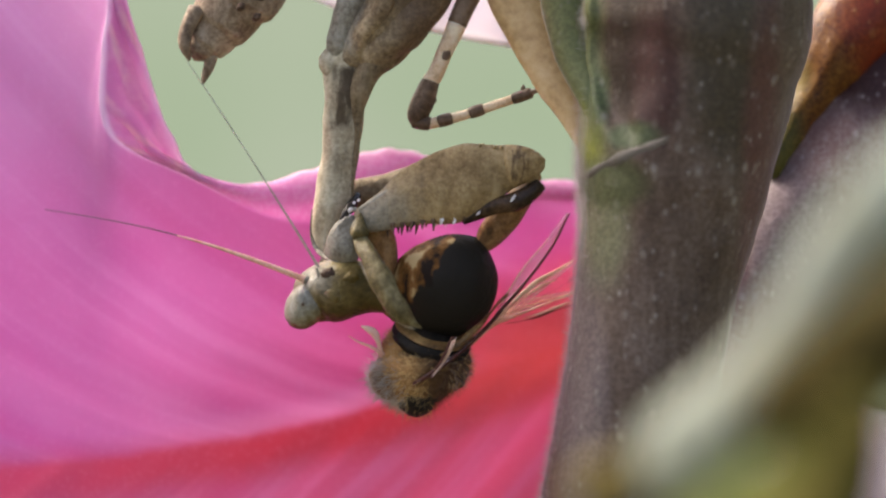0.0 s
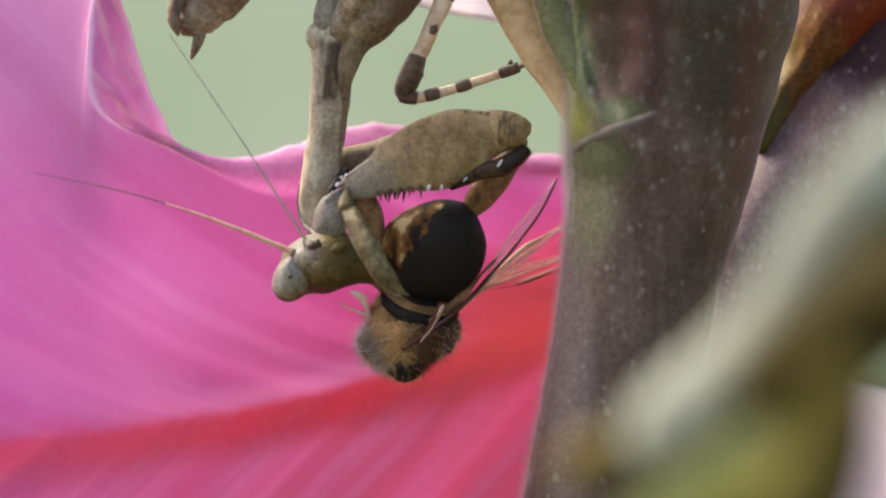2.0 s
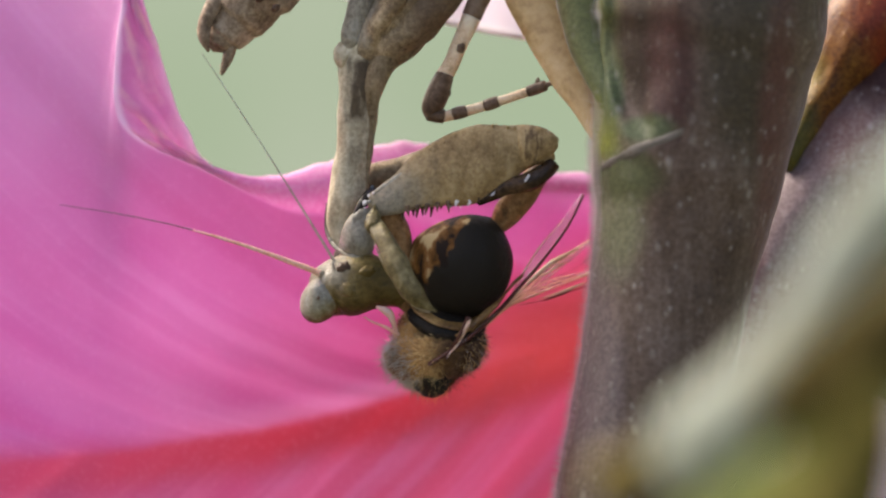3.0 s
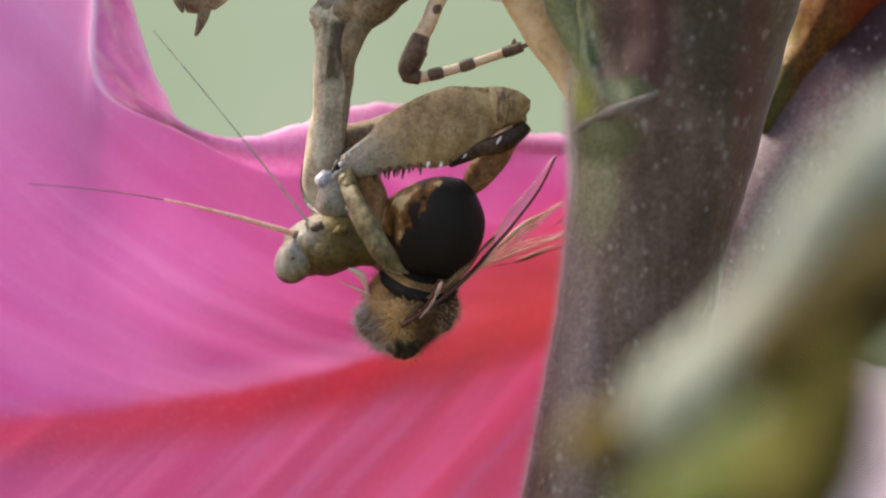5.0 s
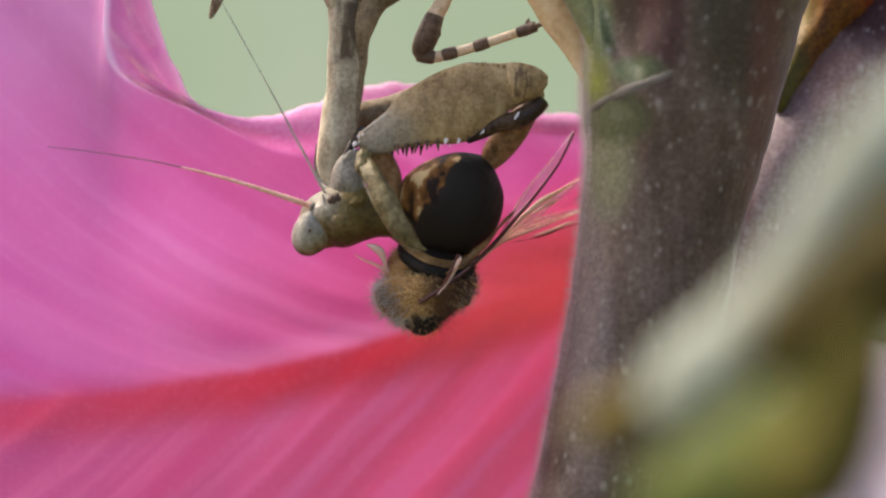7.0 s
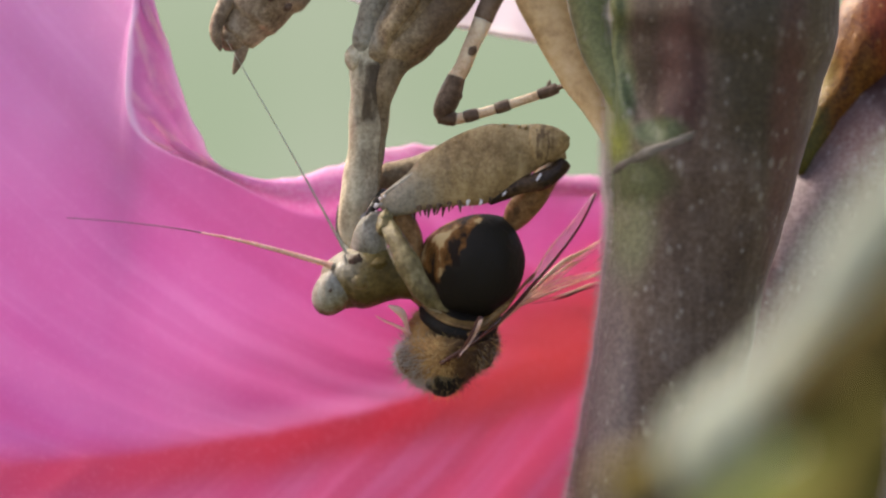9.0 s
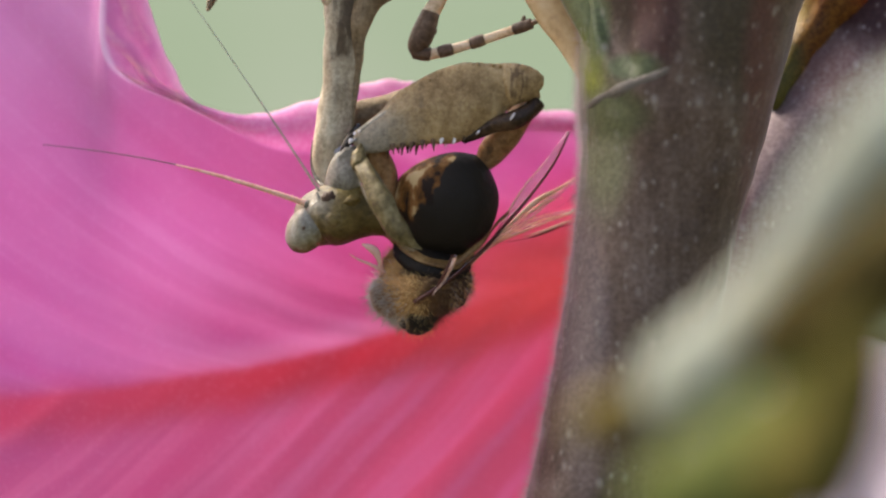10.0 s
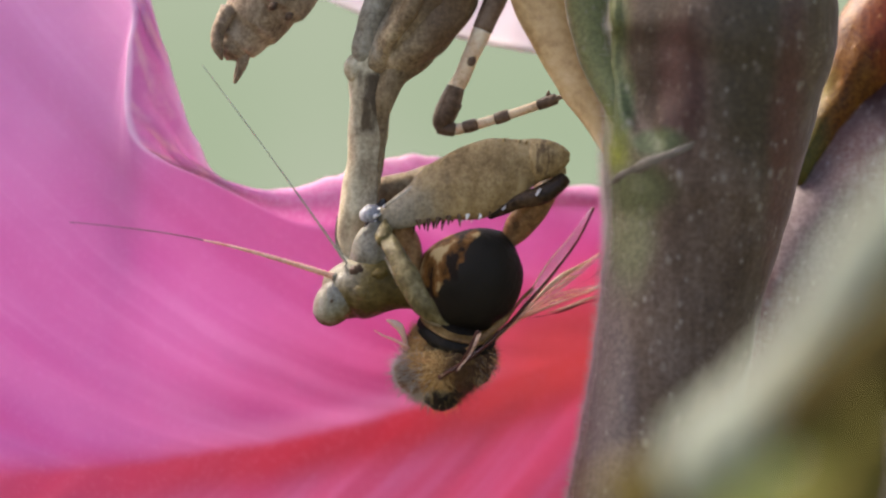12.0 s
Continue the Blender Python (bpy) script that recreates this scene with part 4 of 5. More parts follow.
    tube(bm, [((-1.00, 0.00, 5.11), 0.26), ((-0.52, 0.00, 4.96), 0.22), ((0.35, 0.00, 5.13), 0.20), ((1.65, -0.20, 5.51), 0.18), ((2.95, -0.50, 5.93), 0.17), ((3.46, -0.70, 6.10), 0.15)], sides=12)
    foot = part("hind_foot", bm, "pale_skin", mantis, "pale foot with dark rings")
    for a, b, r in (((-1.02, 0.00, 5.07), (-0.39, 0.00, 4.96), 0.27), ((-0.04, -0.05, 5.04), (0.46, -0.05, 5.17), 0.23), ((1.17, -0.15, 5.36), (1.69, -0.20, 5.53), 0.22), ((2.82, -0.50, 5.89), (3.50, -0.70, 6.12), 0.21)):
        bm = bmesh.new()
        mid = tuple((p + q) / 2 for p, q in zip(a, b))
        tube(bm, [(a, r), (mid, r * 1.08), (b, r)], sides=12, steps=4)
        part("dark_ring", bm, "leg_ring", foot)
    bm = bmesh.new()
    tube(bm, [((3.16, -0.60, 6.02), 0.11), ((3.20, -0.60, 6.30), 0.09), ((3.22, -0.60, 6.43), 0.03)], sides=8)
    tube(bm, [((3.37, -0.70, 6.08), 0.11), ((3.76, -0.90, 6.20), 0.09), ((4.11, -1.20, 6.14), 0.04)], sides=8)
    part("claw", bm, "leg_ring", foot)

    # near arm
    bm = bmesh.new()
    tube(bm, [((-4.09, 0.10, -0.85), 0.39), ((-3.95, -0.30, -0.48), 0.61), ((-3.74, -0.80, 0.02), 0.71), ((-3.51, -1.20, 0.62), 0.65), ((-3.22, -1.45, 1.23), 0.43)], sides=28, steps=8, rough=0.26, seed=34, ridge=lambda s, a: 1 + 0.07 * math.cos(3 * a + 0.8) + 0.03 * math.cos(8 * a + 5 * s))
    part("near_coxa", bm, "joint", mantis, "grey joint of the near arm", pivot=NEAR_LEG)
    bm = bmesh.new()
    blob(bm, FAR_EYE, 0.46, 0.40, 0.38, turn=-12, rough=0.14, rows=18, sides=26)
    part("far_eye", bm, "far_eye", mantis, "glossy blue-grey far eye above the head", pivot=FAR_EYE)
    bm = bmesh.new()
    tube(bm, [((-3.00, -1.70, 1.50), 0.16), ((-3.02, -1.85, 1.25), 0.25), ((-3.04, -2.05, 0.95), 0.28), ((-2.98, -2.30, 0.68), 0.20)], sides=16, rough=0.24, seed=41)
    part("trochanter", bm, "forearm", mantis, "knobbly grey joint between coxa and thigh")
    bm = bmesh.new()
    tube(bm, [((-3.09, -1.50, 1.48), 0.43), ((-2.49, -1.60, 1.70), 0.58), ((-1.80, -1.60, 2.02), 0.75), ((-0.73, -1.60, 2.58), 1.14), ((0.34, -1.60, 2.88), 1.33), ((1.42, -1.60, 3.29), 1.25), ((2.28, -1.60, 3.63), 0.90), ((3.03, -1.60, 3.74), 0.71), ((3.56, -1.60, 3.76), 0.58)],
         sides=36, steps=8, deep=0.42, rough=0.10, seed=7, ridge=lambda s, a: 1 + 0.05 * math.cos(2 * a) ** 6)
    rnd = random.Random(8)
    for q in smooth_line([(-1.05, 3.50), (-0.35, 3.86), (0.34, 4.12), (1.42, 4.47), (2.49, 4.36), (3.35, 4.28)], 5):
        # warts along the upper edge
        blob(bm, (q[0] + rnd.uniform(-0.05, 0.05), -1.6 + rnd.uniform(-0.25, 0.1), q[1]), 0.07, 0.07, rnd.uniform(0.04, 0.09), rows=5, sides=6)
    arm = part("near_thigh", bm, "femur", mantis, "broad mottled brown grasping thigh", pivot=NEAR_LEG)
    bm = bmesh.new()
    tube(bm, [((2.60, -1.66, 3.63), 0.77), ((3.09, -1.72, 3.71), 0.71), ((3.52, -1.72, 3.80), 0.54), ((3.82, -1.66, 3.93), 0.30)], sides=28, deep=0.5, rough=0.14, seed=21)
    tube(bm, [((3.03, -1.60, 3.35), 0.30), ((3.48, -1.62, 3.37), 0.30), ((3.74, -1.60, 3.24), 0.19)], sides=16, deep=0.7, rough=0.1, seed=22)
    part("knee", bm, "femur", arm, "ridged knee of the grasping arm")
    bm = bmesh.new()
    tube(bm, [((-3.09, -1.60, 1.91), 0.06), ((-2.57, -1.68, 2.25), 0.09), ((-2.02, -1.70, 2.64), 0.10), ((-1.50, -1.70, 3.07), 0.09), ((-0.99, -1.65, 3.54), 0.04)], sides=12, rough=0.06, seed=3)
    part("thigh_ridge", bm, "neck_pale", arm, "pale ridge along the thigh's root")
    rnd = random.Random(5)
    for i in range(18):
        # two rows of teeth under the thigh, some near-white to paint a glint
        s = i / 17
        root = (-1.98 + 3.25 * s, -1.45 - 0.3 * (i % 2), 1.42 + 0.85 * s * s)
        long = (0.50 if i % 3 == 0 else 0.34) + rnd.uniform(-0.05, 0.05)
        wet = 9 < i < 15
        tip = (root[0] + rnd.uniform(-0.12, 0.06), root[1] - 0.1, root[2] - long)
        bm = bmesh.new()
        tube(bm, [(root, 0.12), (tuple((p + q) / 2 for p, q in zip(root, tip)), 0.09 if wet else 0.06), (tip, 0.02)], sides=8, steps=3)
        part("spine", bm, "gleam" if wet else "dark_skin", arm)
    bm = bmesh.new()
    tube(bm, [((3.57, -1.30, 3.08), 0.30), ((3.06, -1.00, 2.48), 0.45), ((2.48, -0.80, 1.81), 0.58), ((1.93, -0.60, 1.06), 0.52), ((1.56, -0.60, 0.45), 0.30)], sides=18, rough=0.10)
    part("near_shin", bm, "rust", arm, "rusty folded shin of the near arm")
    bm = bmesh.new()
    tube(bm, [((3.72, -1.50, 3.03), 0.26), ((3.43, -1.66, 2.70), 0.32), ((2.81, -1.72, 2.42), 0.36), ((2.06, -1.72, 2.17), 0.30), ((1.42, -1.66, 1.85), 0.21), ((0.88, -1.60, 1.57), 0.11)], sides=18, rough=0.18, seed=36)
    part("shin_groove", bm, "groove", arm, "dark brown glossy groove under the thigh")

    # pale slivers added in place of glints on the folded shin
    for rows in ([((2.67, -2.10, 2.35), 0.02), ((2.76, -2.12, 2.48), 0.04), ((2.84, -2.10, 2.61), 0.02)], [((1.37, -1.95, 1.80), 0.02), ((1.46, -2.00, 1.88), 0.05), ((1.52, -1.95, 1.97), 0.02)], [((0.49, -1.90, 1.44), 0.03), ((0.56, -1.95, 1.54), 0.06), ((0.60, -1.90, 1.63), 0.03)]):
        bm = bmesh.new()
        tube(bm, rows, sides=8, rough=0.03)
        part("wet_ridge", bm, "gleam", arm, "pale sliver standing for a glint on the folded shin")
    # far arm: thigh behind, shin folded across the bee
    bm = bmesh.new()
    tube(bm, [((-3.55, 0.90, 2.32), 0.57), ((-2.89, 1.10, 2.61), 0.61), ((-1.95, 1.20, 2.85), 0.57), ((-0.64, 1.30, 3.27), 0.61), ((1.01, 1.20, 3.53), 0.83), ((3.09, 1.00, 3.42), 0.61)], sides=20, rough=0.08)
    part("far_thigh", bm, "rust_skin", mantis, "brown thigh of the far arm", pivot=FAR_LEG)
    bm = bmesh.new()
    tube(bm, [((-3.01, -2.20, 0.83), 0.26), ((-2.79, -2.75, 0.34), 0.34), ((-2.37, -3.20, -0.49), 0.40), ((-1.90, -3.45, -1.31), 0.40), ((-1.46, -3.50, -1.97), 0.34), ((-1.04, -3.35, -2.31), 0.21), ((-0.68, -3.20, -2.52), 0.11)], sides=24, steps=8, deep=0.7, rough=0.16, seed=12, ridge=lambda s, a: 1 + 0.10 * math.cos(2 * a + 0.6) + 0.05 * math.cos(7 * a))
    blob(bm, (-3.06, -2.00, 0.99), 0.27, 0.27, 0.29, rough=0.3)
    part("near_forearm", bm, "forearm", mantis, "olive forearm laid across the bee", pivot=NEAR_LEG)
    # a thin pale strip added as the forearm's lit left edge
    bm = bmesh.new()
    tube(bm, [((-3.04, -2.75, 0.02), 0.02), ((-2.65, -3.10, -0.74), 0.05), ((-2.18, -3.40, -1.55), 0.05), ((-1.74, -3.45, -2.12), 0.05), ((-1.31, -3.30, -2.44), 0.04), ((-0.93, -3.10, -2.57), 0.02)], sides=8, rough=0.03)
    part("forearm_edge", bm, "neck_pale", child(mantis, "near_forearm"), "pale strip for the lit edge of the forearm")
    bm = bmesh.new()
    tube(bm, [((-2.63, -1.00, 1.49), 0.43), ((-2.33, -0.80, 0.71), 0.57), ((-2.08, -0.60, -0.19), 0.48), ((-1.99, -0.40, -1.28), 0.35)], sides=18, rough=0.12)
    part("palp", bm, "rust", mantis, "rusty mouthpart between arm and bee", pivot=HEAD_PIVOT)

    # head, upside down, jaws in the bee
    bm = bmesh.new()
    tube(bm, [((-5.11, -0.60, -2.14), 0.74), ((-4.67, -0.60, -1.75), 1.09), ((-4.06, -0.70, -1.45), 1.22), ((-3.28, -0.80, -1.40), 1.13), ((-2.51, -0.80, -1.58), 0.83), ((-1.90, -0.80, -1.92), 0.48)], sides=28, rough=0.12, seed=11)
    tube(bm, [((-4.03, -0.30, 0.02), 0.39), ((-3.85, -0.50, -0.45), 0.74), ((-3.72, -0.60, -1.06), 0.96)], sides=22, rough=0.08)
    head = part("head", bm, "head", mantis, "olive-brown triangular head bent to the bee", pivot=HEAD_PIVOT)
    bm = bmesh.new()
    blob(bm, (-5.09, -1.00, -2.03), 0.76, 0.74, 0.98, turn=32, rough=0.04)
    part("eye", bm, "eye", head, "large pale olive eye")
    bm = bmesh.new()
    blob(bm, (-5.17, -1.70, -1.97), 0.08, 0.07, 0.08, rough=0.2)
    part("eye_spot", bm, "dark_skin", head, "dark spot in the eye")
    for c in (FEELER_NEAR, FEELER_FAR):
        bm = bmesh.new()
        blob(bm, c, 0.15, 0.15, 0.15, rough=0.3)
        part("feeler_socket", bm, "joint", head)
    for c, rx, rz, turn, mats in (((-4.60, -1.46, -1.28), 0.44, 0.50, 25, "neck_pale"), ((-4.05, -1.82, -1.62), 0.34, 0.30, 10, "head"), ((-3.35, -1.76, -0.95), 0.34, 0.24, -20, "head")):
        # plates and folds of the face
        bm = bmesh.new()
        blob(bm, c, rx, 0.22, rz, turn=turn, rough=0.25, seed=len(head.children))
        part("face_plate", bm, mats, head)
    bm = bmesh.new()
    tube(bm, [((-4.72, -1.40, -0.62), 0.04), ((-4.60, -1.62, -0.95), 0.06), ((-4.38, -1.80, -1.40), 0.08), ((-4.10, -1.86, -1.62), 0.07), ((-3.70, -1.84, -1.45), 0.03)], sides=12, rough=0.08)
    part("face_ridge", bm, "neck_pale", head, "pale ridge across the face")
    bm = bmesh.new()
    blob(bm, (-4.20, -1.66, -0.86), 0.30, 0.13, 0.27, turn=25, rough=0.4)
    part("brow", bm, "dark_skin", head, "dark mark beside the eye")
    bm = bmesh.new()
    tube(bm, [((-2.25, -0.90, -1.75), 0.39), ((-1.81, -0.80, -2.25), 0.26), ((-1.69, -0.70, -2.57), 0.13)], sides=12)
    part("jaw", bm, "rust", head)
    for name, pivot, tip, sag, mats, thick, share in (("far_antenna", FEELER_FAR, (-14.89, -3.50, 1.18), 14, "feeler", 5.4, 0.50), ("near_antenna", FEELER_NEAR, (-9.17, -3.00, 7.45), 4, "dark_feeler", 2.6, 0.6)):
        rows = []
        for i in range(13):
            s = i / 12
            p = Vector(pivot).lerp(Vector(tip), s)
            p.z += sag / 46 * math.sin(math.pi * s) * 1.2
            rows.append((*p, (thick * (1 - 0.7 * s / share) if s < share else max(1.5, thick * 0.3) * (1.25 - 0.8 * s)) / 46))
        line = smooth_line(rows, 10)
        cut = int(share * (len(line) - 1))
        bm = bmesh.new()
        tube(bm, [(q[:3], q[3] * (1.25 if i % 2 else 0.80)) for i, q in enumerate(line[:cut + 1])], sides=8, steps=1)
        feeler = part(name, bm, mats, head, "long beaded feeler", pivot=pivot)
        bm = bmesh.new()
        tube(bm, [(q[:3], q[3] * (1.15 if i % 2 else 0.88)) for i, q in enumerate(line[cut:])], sides=6, steps=1)
        part("whip", bm, "dark_feeler" if name == "near_antenna" else "whip", feeler, "thin dark end of the feeler")
    return mantis


# ---------------------------------------------------------------- the bee
BEE = (0.13, -0.60, -0.84)


def build_bee():
    bee = thing("bee", BEE, "dead honey bee with black abdomen, held by the mantis", "bee")
    bm = bmesh.new()
    blob(bm, (0.22, -0.60, -0.76), 2.00, 1.91, 2.14, turn=12, rough=0.03, rows=24, sides=36)
    # the upper flank is sunken
    flat = Vector((-0.283, 0.0, 0.959))
    for v in bm.verts:
        over = (v.co - Vector((0.22, -0.60, -0.76))).dot(flat) - 1.35
        if over > 0:
            v.co -= flat * over * 0.42
    part("abdomen", bm, "bee_abdomen", bee, "glossy black abdomen with rusty cream flank")
    for x, z, r, high, m, lab in ((-0.20, -2.56, 1.58, 0.17, "bee_amber", "amber abdominal ring"), (-0.33, -2.91, 1.56, 0.60, "bee_black", "black abdominal ring"), (-0.52, -3.43, 1.37, 0.46, "bee_amber", "amber abdominal ring")):
        bm = bmesh.new()
        blob(bm, (x, -0.7, z), r, r, high, turn=16, up=24, rows=14, sides=32, rough=0.03)
        part("ring", bm, m, bee, lab)
    bm = bmesh.new()
    blob(bm, (-0.91, -0.50, -4.42), 1.61, 1.61, 1.24, turn=-12, rough=0.16, seed=2, rows=20, sides=30, taper=-0.3)
    blob(bm, (-1.51, -0.60, -3.40), 0.78, 0.91, 0.96, turn=22, rough=0.18, seed=9)
    blob(bm, (0.30, -0.45, -3.95), 0.88, 1.15, 1.02, turn=24, rough=0.18, seed=12)
    thorax = part("thorax", bm, "bee_thorax", bee, "furry golden-brown thorax")
    # fur in two colours
    rnd = random.Random(4)
    for name, mats, count in (("golden_fur", "fur", 1900), ("grey_fur", "grey_fur", 1300), ("dark_fur", "dark_fur", 1500)):
        bm = bmesh.new()
        c, turn = Vector((-0.91, -0.50, -4.42)), Matrix.Rotation(radians(-12), 3, "Y")
        made = 0
        while made < count:
            d = Vector((rnd.gauss(0, 1), rnd.gauss(0, 1), rnd.gauss(0, 1))).normalized()
            wide = d.x + rnd.gauss(0, 0.12)
            if name != ("grey_fur" if wide < -0.42 else "golden_fur" if wide < 0.15 else "dark_fur"):
                continue
            if d.z > 0.75:
                continue
            root = c + turn @ Vector((d.x * 1.59 * (1 + 0.3 * d.z), d.y * 1.62 * (1 + 0.3 * d.z), d.z * 1.20))
            aim = (turn @ d + Vector((rnd.uniform(-.5, .5), rnd.uniform(-.5, .5), rnd.uniform(-.6, .2)))).normalized()
            side = aim.orthogonal().normalized() * (0.015 if name == "grey_fur" else 0.010)
            tip = root + aim * (rnd.uniform(0.14, 0.42) if made % 7 else rnd.uniform(0.4, 0.75))
            other = aim.cross(side)
            q = [bm.verts.new(root + side), bm.verts.new(root - side * 0.5 + other), bm.verts.new(root - side * 0.5 - other), bm.verts.new(tip)]
            for t in ((0, 1, 3), (1, 2, 3), (2, 0, 3)):
                bm.faces.new([q[k] for k in t])
            made += 1
        for c, wide, deep, high, share in (((-1.51, -0.60, -3.40), 0.78, 0.90, 0.95, 4), ((0.30, -0.45, -3.95), 0.88, 1.14, 1.01, 3)):
            turn = Matrix.Rotation(radians(22), 3, "Y")
            for k in range(count // share):
                d = Vector((rnd.gauss(0, 1), rnd.gauss(0, 1), rnd.gauss(0, 1))).normalized()
                root = Vector(c) + turn @ Vector((d.x * wide, d.y * deep, d.z * high))
                aim = (turn @ d + Vector((rnd.uniform(-.5, .5), rnd.uniform(-.5, .5), rnd.uniform(-.8, .1)))).normalized()
                side = aim.orthogonal().normalized() * 0.010
                bm.faces.new([bm.verts.new(root + side), bm.verts.new(root - side), bm.verts.new(root + aim * rnd.uniform(0.14, 0.42))])
        tagged(part(name, bm, mats, thorax), kind="stuff")
    bm = bmesh.new()
    blob(bm, (-0.84, -0.90, -5.12), 0.78, 0.83, 0.70, turn=-14, rough=0.25, taper=0.0)
    tube(bm, [((-0.91, -0.90, -5.38), 0.35), ((-0.91, -1.00, -5.67), 0.20), ((-0.86, -1.00, -5.85), 0.07)], sides=10)
    part("head", bm, "bee_black", bee, "black head at the lower end")
    # wings: membrane with a dark leading vein
    bm = bmesh.new()
    tube(bm, [((-2.96, -1.60, -2.38), 0.08), ((-2.71, -1.60, -2.49), 0.15), ((-2.47, -1.50, -2.69), 0.17), ((-2.32, -1.30, -3.08), 0.12), ((-2.24, -1.00, -3.52), 0.11)], sides=12, rough=0.16)
    part("foreleg", bm, "leg_pale", bee, "pale folded foreleg")
    def wing(points, width, name, label, mats, across, root=1.0, veins=(0.62, 0.72, 0.84)):
        bm = bmesh.new()
        line = smooth_line(points, 8)
        n = len(line)
        def place(u, v):
            i = min(int(u * (n - 1)), n - 2)
            f = u * (n - 1) - i
            p = Vector(line[i] + (line[i + 1] - line[i]) * f)
            w = width * (root + (1 - root) * min(1, max(0, (u - 0.42) / 0.3))) * math.sin(math.pi * min(1, u * 0.88 + 0.10)) ** 0.7
            return p + Vector(across) * (v * w) + Vector((0, 0.10 * math.sin(9 * u + 4 * v), 0))
        sheet(bm, place, 24, 6, 0.02)
        w = part(name, bm, "wing", bee, label)
        def strand(v0, v1, u0, u1, r):
            bm = bmesh.new()
            tube(bm, [(tuple(place(u0 + (u1 - u0) * s / 6, v0 + (v1 - v0) * s / 6)), r * (1.15 - 0.7 * s / 6)) for s in range(7)], sides=8, steps=3)
            part("vein", bm, mats, w)
        start = 0.5 if root < 0.25 else 0.08
        strand(0, 0, 0, 1, 0.08 if mats == "vein" else 0.06)
        mats = "pale_vein"
        if veins:
            strand(0.5, 0.4, start, 0.95, 0.04)
        strand(0.95, 0.9, start, 0.85, 0.03)
        for s in veins:
            strand(0, 0.9, s, s - 0.1, 0.025)
        return w
    wing([(-0.98, -2.30, -4.57), (0.13, -2.35, -3.86), (1.46, -1.20, -2.78), (2.56, -0.50, -1.58), (3.43, 0.00, -0.59), (4.38, 0.30, 0.68), (5.00, 0.60, 1.92)], 0.70, "wing", "dark-veined clear wing", "vein", (-0.75, 0.3, 0.35), 0.10, ())
    wing([(0.51, -2.30, -2.80), (0.17, -2.50, -3.48), (-0.34, -2.45, -4.35)], 0.26, "wing", "short torn wing", "vein", (0.8, 0.2, 0.2))
    upper = wing([(-0.30, -0.40, -4.53), (1.43, 0.00, -2.76), (2.64, 0.60, -1.73), (3.64, 1.00, -0.85), (5.29, 1.80, 0.15)], 0.6, "wing", "crumpled hind wing with pale veins", "pale_vein", (0.35, 0.3, -0.8), 0.3)
    lower = wing([(0.13, 0.20, -4.33), (1.66, 0.50, -2.71), (2.65, 1.00, -2.17), (3.87, 1.50, -1.69), (5.43, 2.00, -1.13)], 0.55, "wing", "crumpled hind wing with pale veins", "pale_vein", (0.1, 0.3, 0.9), 0.3)
    # the crumpled folds of the hind wings
    for whole, mats, rows in ((upper, "pale_vein", [((2.53, 0.40, -1.81), 0.03), ((3.19, 0.50, -1.20), 0.08), ((3.80, 0.70, -0.70), 0.09), ((4.40, 0.90, -0.37), 0.07), ((5.23, 1.40, 0.11), 0.03)]), (upper, "pale_vein", [((3.08, 0.50, -1.40), 0.02), ((3.63, 0.60, -1.11), 0.07), ((4.17, 0.70, -0.77), 0.05), ((4.73, 0.90, -0.63), 0.02)]), (lower, "pale_vein", [((2.10, 0.50, -2.34), 0.03), ((2.97, 0.80, -2.03), 0.07), ((3.90, 1.10, -1.67), 0.09), ((4.75, 1.40, -1.36), 0.08), ((5.37, 1.70, -1.08), 0.06)]), (lower, "pale_vein", [((3.19, 0.80, -2.17), 0.02), ((4.08, 1.10, -1.89), 0.05), ((4.86, 1.40, -1.60), 0.05), ((5.37, 1.70, -1.45), 0.03)]), (upper, "vein", [((3.97, 1.20, -1.29), 0.02), ((4.75, 1.40, -0.90), 0.04), ((5.41, 1.60, -0.44), 0.03)]), (lower, "vein", [((2.36, 0.60, -2.38), 0.02), ((3.52, 0.90, -2.17), 0.03), ((4.52, 1.20, -1.82), 0.03), ((5.32, 1.40, -1.60), 0.02)]), (upper, "leg_pale", [((2.09, 0.20, -1.81), 0.04), ((2.35, 0.10, -1.50), 0.09), ((2.70, 0.10, -1.28), 0.04)])):
        bm = bmesh.new()
        tube(bm, [(p, r * 0.65) for p, r in rows], sides=10, steps=8, deep=0.7, rough=0.06, seed=len(whole.children))
        part("fold", bm, mats, whole)
    bm = bmesh.new()
    tube(bm, [((0.04, -2.20, -3.48), 0.07), ((0.60, -2.05, -3.15), 0.10), ((1.11, -1.80, -2.72), 0.10), ((1.64, -1.30, -2.26), 0.09), ((2.16, -0.90, -1.62), 0.07), ((2.60, -0.60, -1.19), 0.03)], sides=12, rough=0.10, seed=35)
    part("wing_base", bm, "bee_amber", bee, "golden folded wing base")
    for rows in ([((-2.11, -1.20, -3.47), 0.07), ((-2.67, -1.40, -3.16), 0.06), ((-3.09, -1.50, -2.99), 0.04), ((-3.46, -1.50, -2.77), 0.02)],):
        bm = bmesh.new()
        tube(bm, rows, sides=10)
        part("leg", bm, "leg_pale", bee, "pale broken leg")
    return bee


build_setting()
the_stem = build_stem()
the_flower = build_flower()
the_front_bud = build_front_bud()
the_mantis = build_mantis()
the_bee = build_bee()


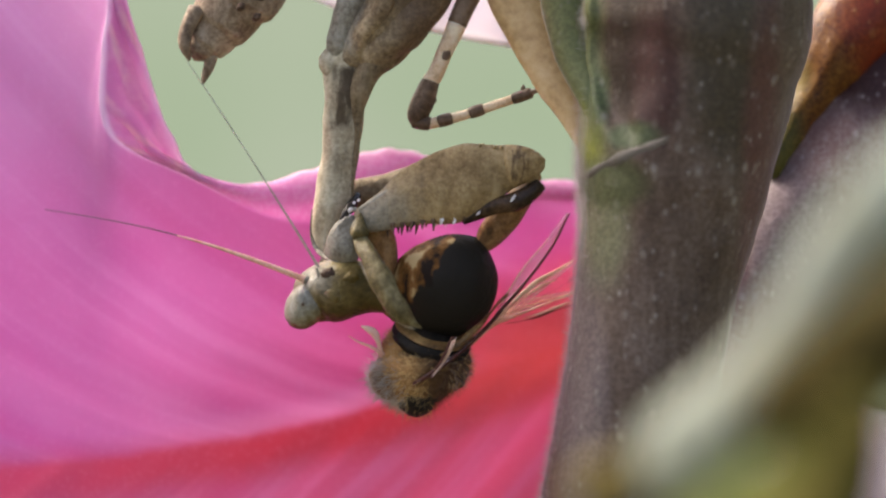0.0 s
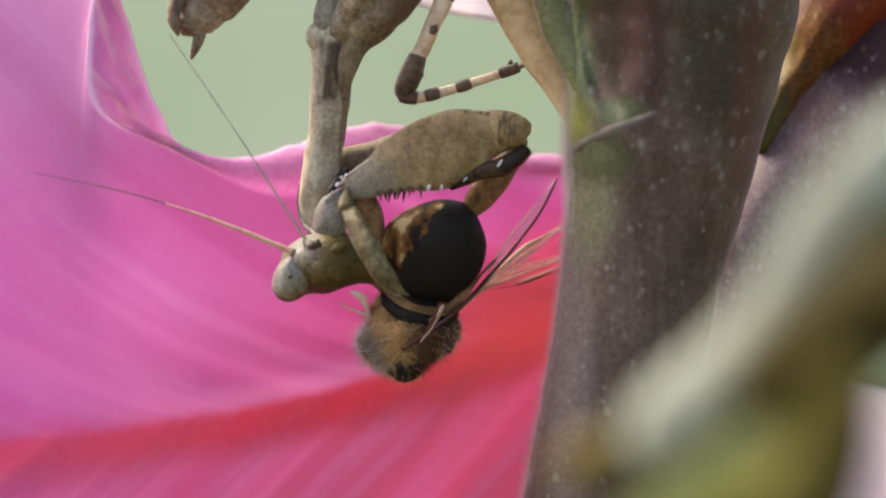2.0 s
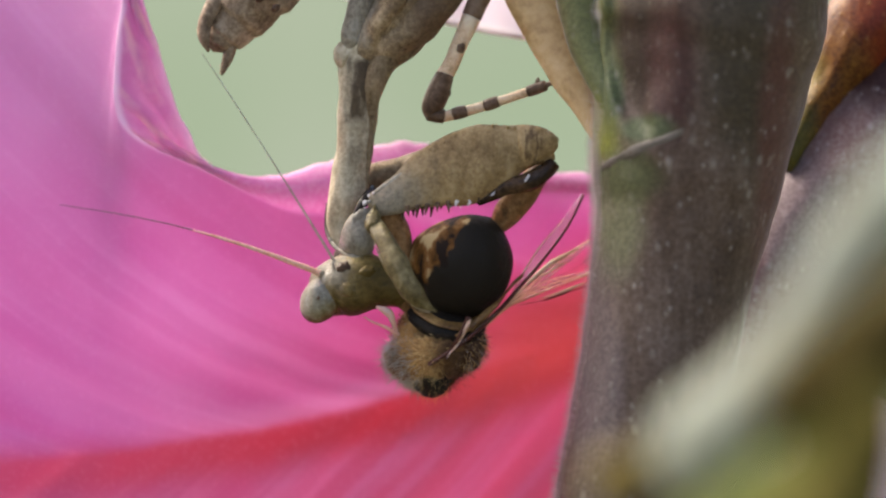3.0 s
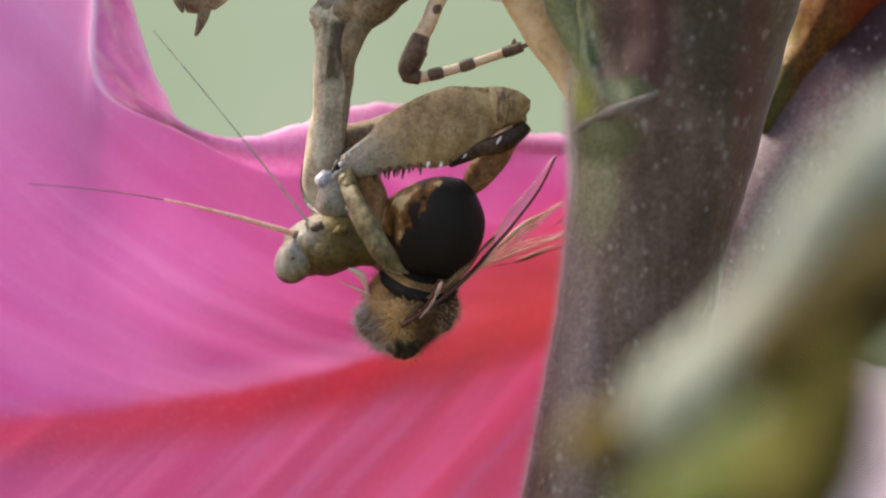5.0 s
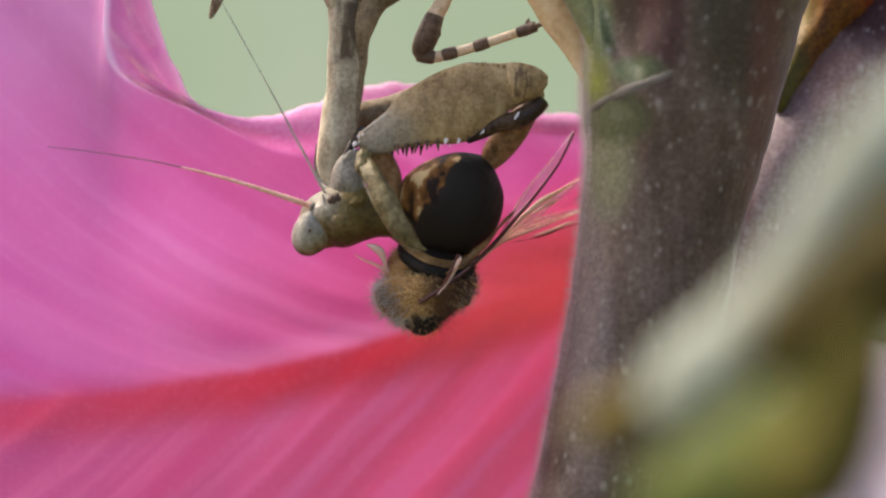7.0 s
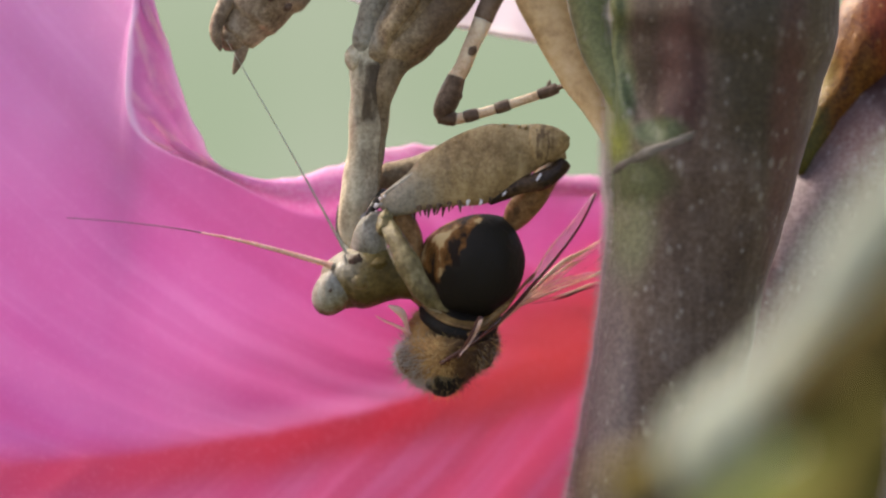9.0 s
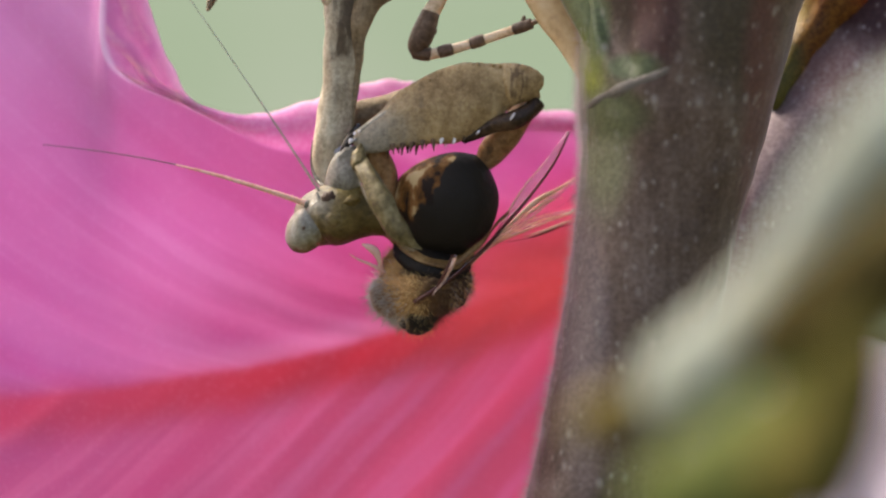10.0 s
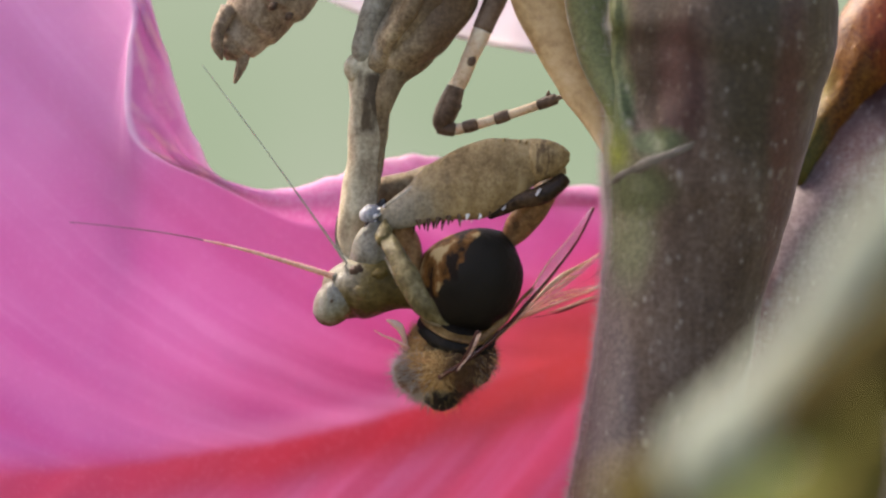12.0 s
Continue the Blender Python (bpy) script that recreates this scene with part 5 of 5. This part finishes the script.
# ---------------------------------------------------------------- what moves
def key_part(ob, rows):
    """Rows of seconds, shift x and z in mm, turn in degrees (clockwise as seen), about the part's pivot."""
    home = ob.location.copy()
    walk(ob, [(t, Matrix.Translation(home + Vector((x, 0, z)) * 0.001) @ pose(0, 0, 0, 0, r, 0)) for t, x, z, r in rows])


def motions():
    hold = [(0, 0.0, -0.30, 1.2), (0.5, -0.05, -0.32, 1.2), (1, 0, -0.26, 1.0), (1.5, 0, -0.12, 0.5), (2, 0, -0.04, 0.2), (2.5, 0, 0, 0), (3.2, 0.02, 0.05, -0.3), (4.8, -0.15, 0.03, -0.2),
            (5.5, -0.12, 0.02, -0.1), (6, -0.02, 0.03, -0.3), (6.7, 0, 0.13, -0.5), (8.5, 0, 0.15, -0.6), (9.5, 0.05, 0.13, -0.5), (10, -0.02, 0.06, 0), (11, 0.03, 0.06, 0), (12, 0.03, 0.04, 0)]
    key_part(the_bee, [(t, x + 0.04 * math.sin(t * 4), z * 1.35, 0) for t, x, z, r in hold])
    key_part(child(the_mantis, "near_thigh"), hold)
    key_part(child(the_mantis, "far_thigh"), hold)
    key_part(child(the_mantis, "near_forearm"), [(t, x, z, 0) for t, x, z, r in hold])
    # the head follows its meal, the feelers wave, the abdomen pumps
    key_part(child(the_mantis, "head"), [(0, 0, 0, 0.5), (1, 0.06, -0.12, 1), (2, -0.02, 0.1, -0.5), (2.5, 0, 0, 0), (3.2, 0.05, -0.05, 1), (4.8, -0.05, 0, 0), (5.5, -0.02, 0.02, 0), (6.7, 0.05, 0.28, -1),
                                        (8.5, 0, 0.35, 0), (9.5, 0.12, 0.35, 1), (10, 0, 0.28, 0), (10.5, 0.10, 0.22, 0), (11.5, 0.12, 0.33, 0.5), (12, 0.12, 0.36, 0)])
    # the far eye shows over the joint when the head rolls
    eye = child(the_mantis, "far_eye")
    home = eye.location.copy()
    walk(eye, [(t, Matrix.Translation(home + Vector((x, y, z)) * 0.001)) for t, x, y, z in [(0, -0.52, 1.3, -0.61), (0.5, -0.57, 0.3, -0.7), (0.8, -0.61, 0.1, -0.74), (1.2, -0.5, 0.2, -0.57), (1.6, -0.3, 1.3, -0.28), (3.2, -0.3, 1.4, -0.35), (4.8, -0.35, 0.0, -0.43), (5.5, -0.57, 0.0, -0.39), (6, -0.74, -0.1, -0.22), (6.3, -0.52, 0.5, -0.28), (6.6, -0.3, 1.4, -0.35), (8.3, -0.24, 1.2, -0.28), (10, -0.2, 1.1, -0.26), (10.3, -0.15, 0.1, -0.17), (10.5, -0.13, 0, -0.13), (11, -0.07, 0, -0.02), (11.5, 0.02, 0, -0.09), (12, 0.0, -0.05, 0.24)]])
    near = ((0, 33), (0.5, 37), (1, 54), (1.5, 32), (2, 33), (2.5, 32), (3.2, 34), (4.8, 37), (5, 39), (5.5, 44), (6, 48), (6.5, 25), (6.7, 27), (8.3, 28), (8.5, 27), (9, 30), (9.5, 34), (10, 34), (10.5, 39), (11, 41), (11.5, 35), (12, 36))
    key_part(child(the_mantis, "near_antenna"), [(t, 0, 0, 30 - a) for t, a in near])
    far = ((0, 19), (0.5, 16), (1, 13), (1.5, 11), (2, 22), (2.5, 20), (3.2, 18), (4.8, 16), (5.5, 11), (6, 7), (6.5, 18), (6.7, 18), (8.5, 19), (9, 14), (9.5, 19), (10, 17), (10.5, 16), (11, 14), (11.5, 17), (12, 16))
    key_part(child(the_mantis, "far_antenna"), [(t, 0, 0, a - 17) for t, a in far])
    key_part(child(the_mantis, "abdomen"), [(0, -0.17, -0.22, 0), (0.5, 0.05, 0.05, 0), (1, -0.05, -0.2, 0), (1.5, 0.04, -0.15, 0), (2, -0.1, -0.25, 0), (2.5, 0, 0, 0), (3.2, 0, -0.2, 0), (4.8, -0.05, -0.1, 0), (5.5, -0.06, -0.36, 0),
                                           (6.5, -0.04, -0.3, 0), (8.5, 0, -0.1, 0), (9.5, 0.04, 0.04, 0), (10.5, 0.02, -0.2, 0), (11.3, 0.02, -0.1, 0), (12, 0.1, 0.04, 0)])


motions()
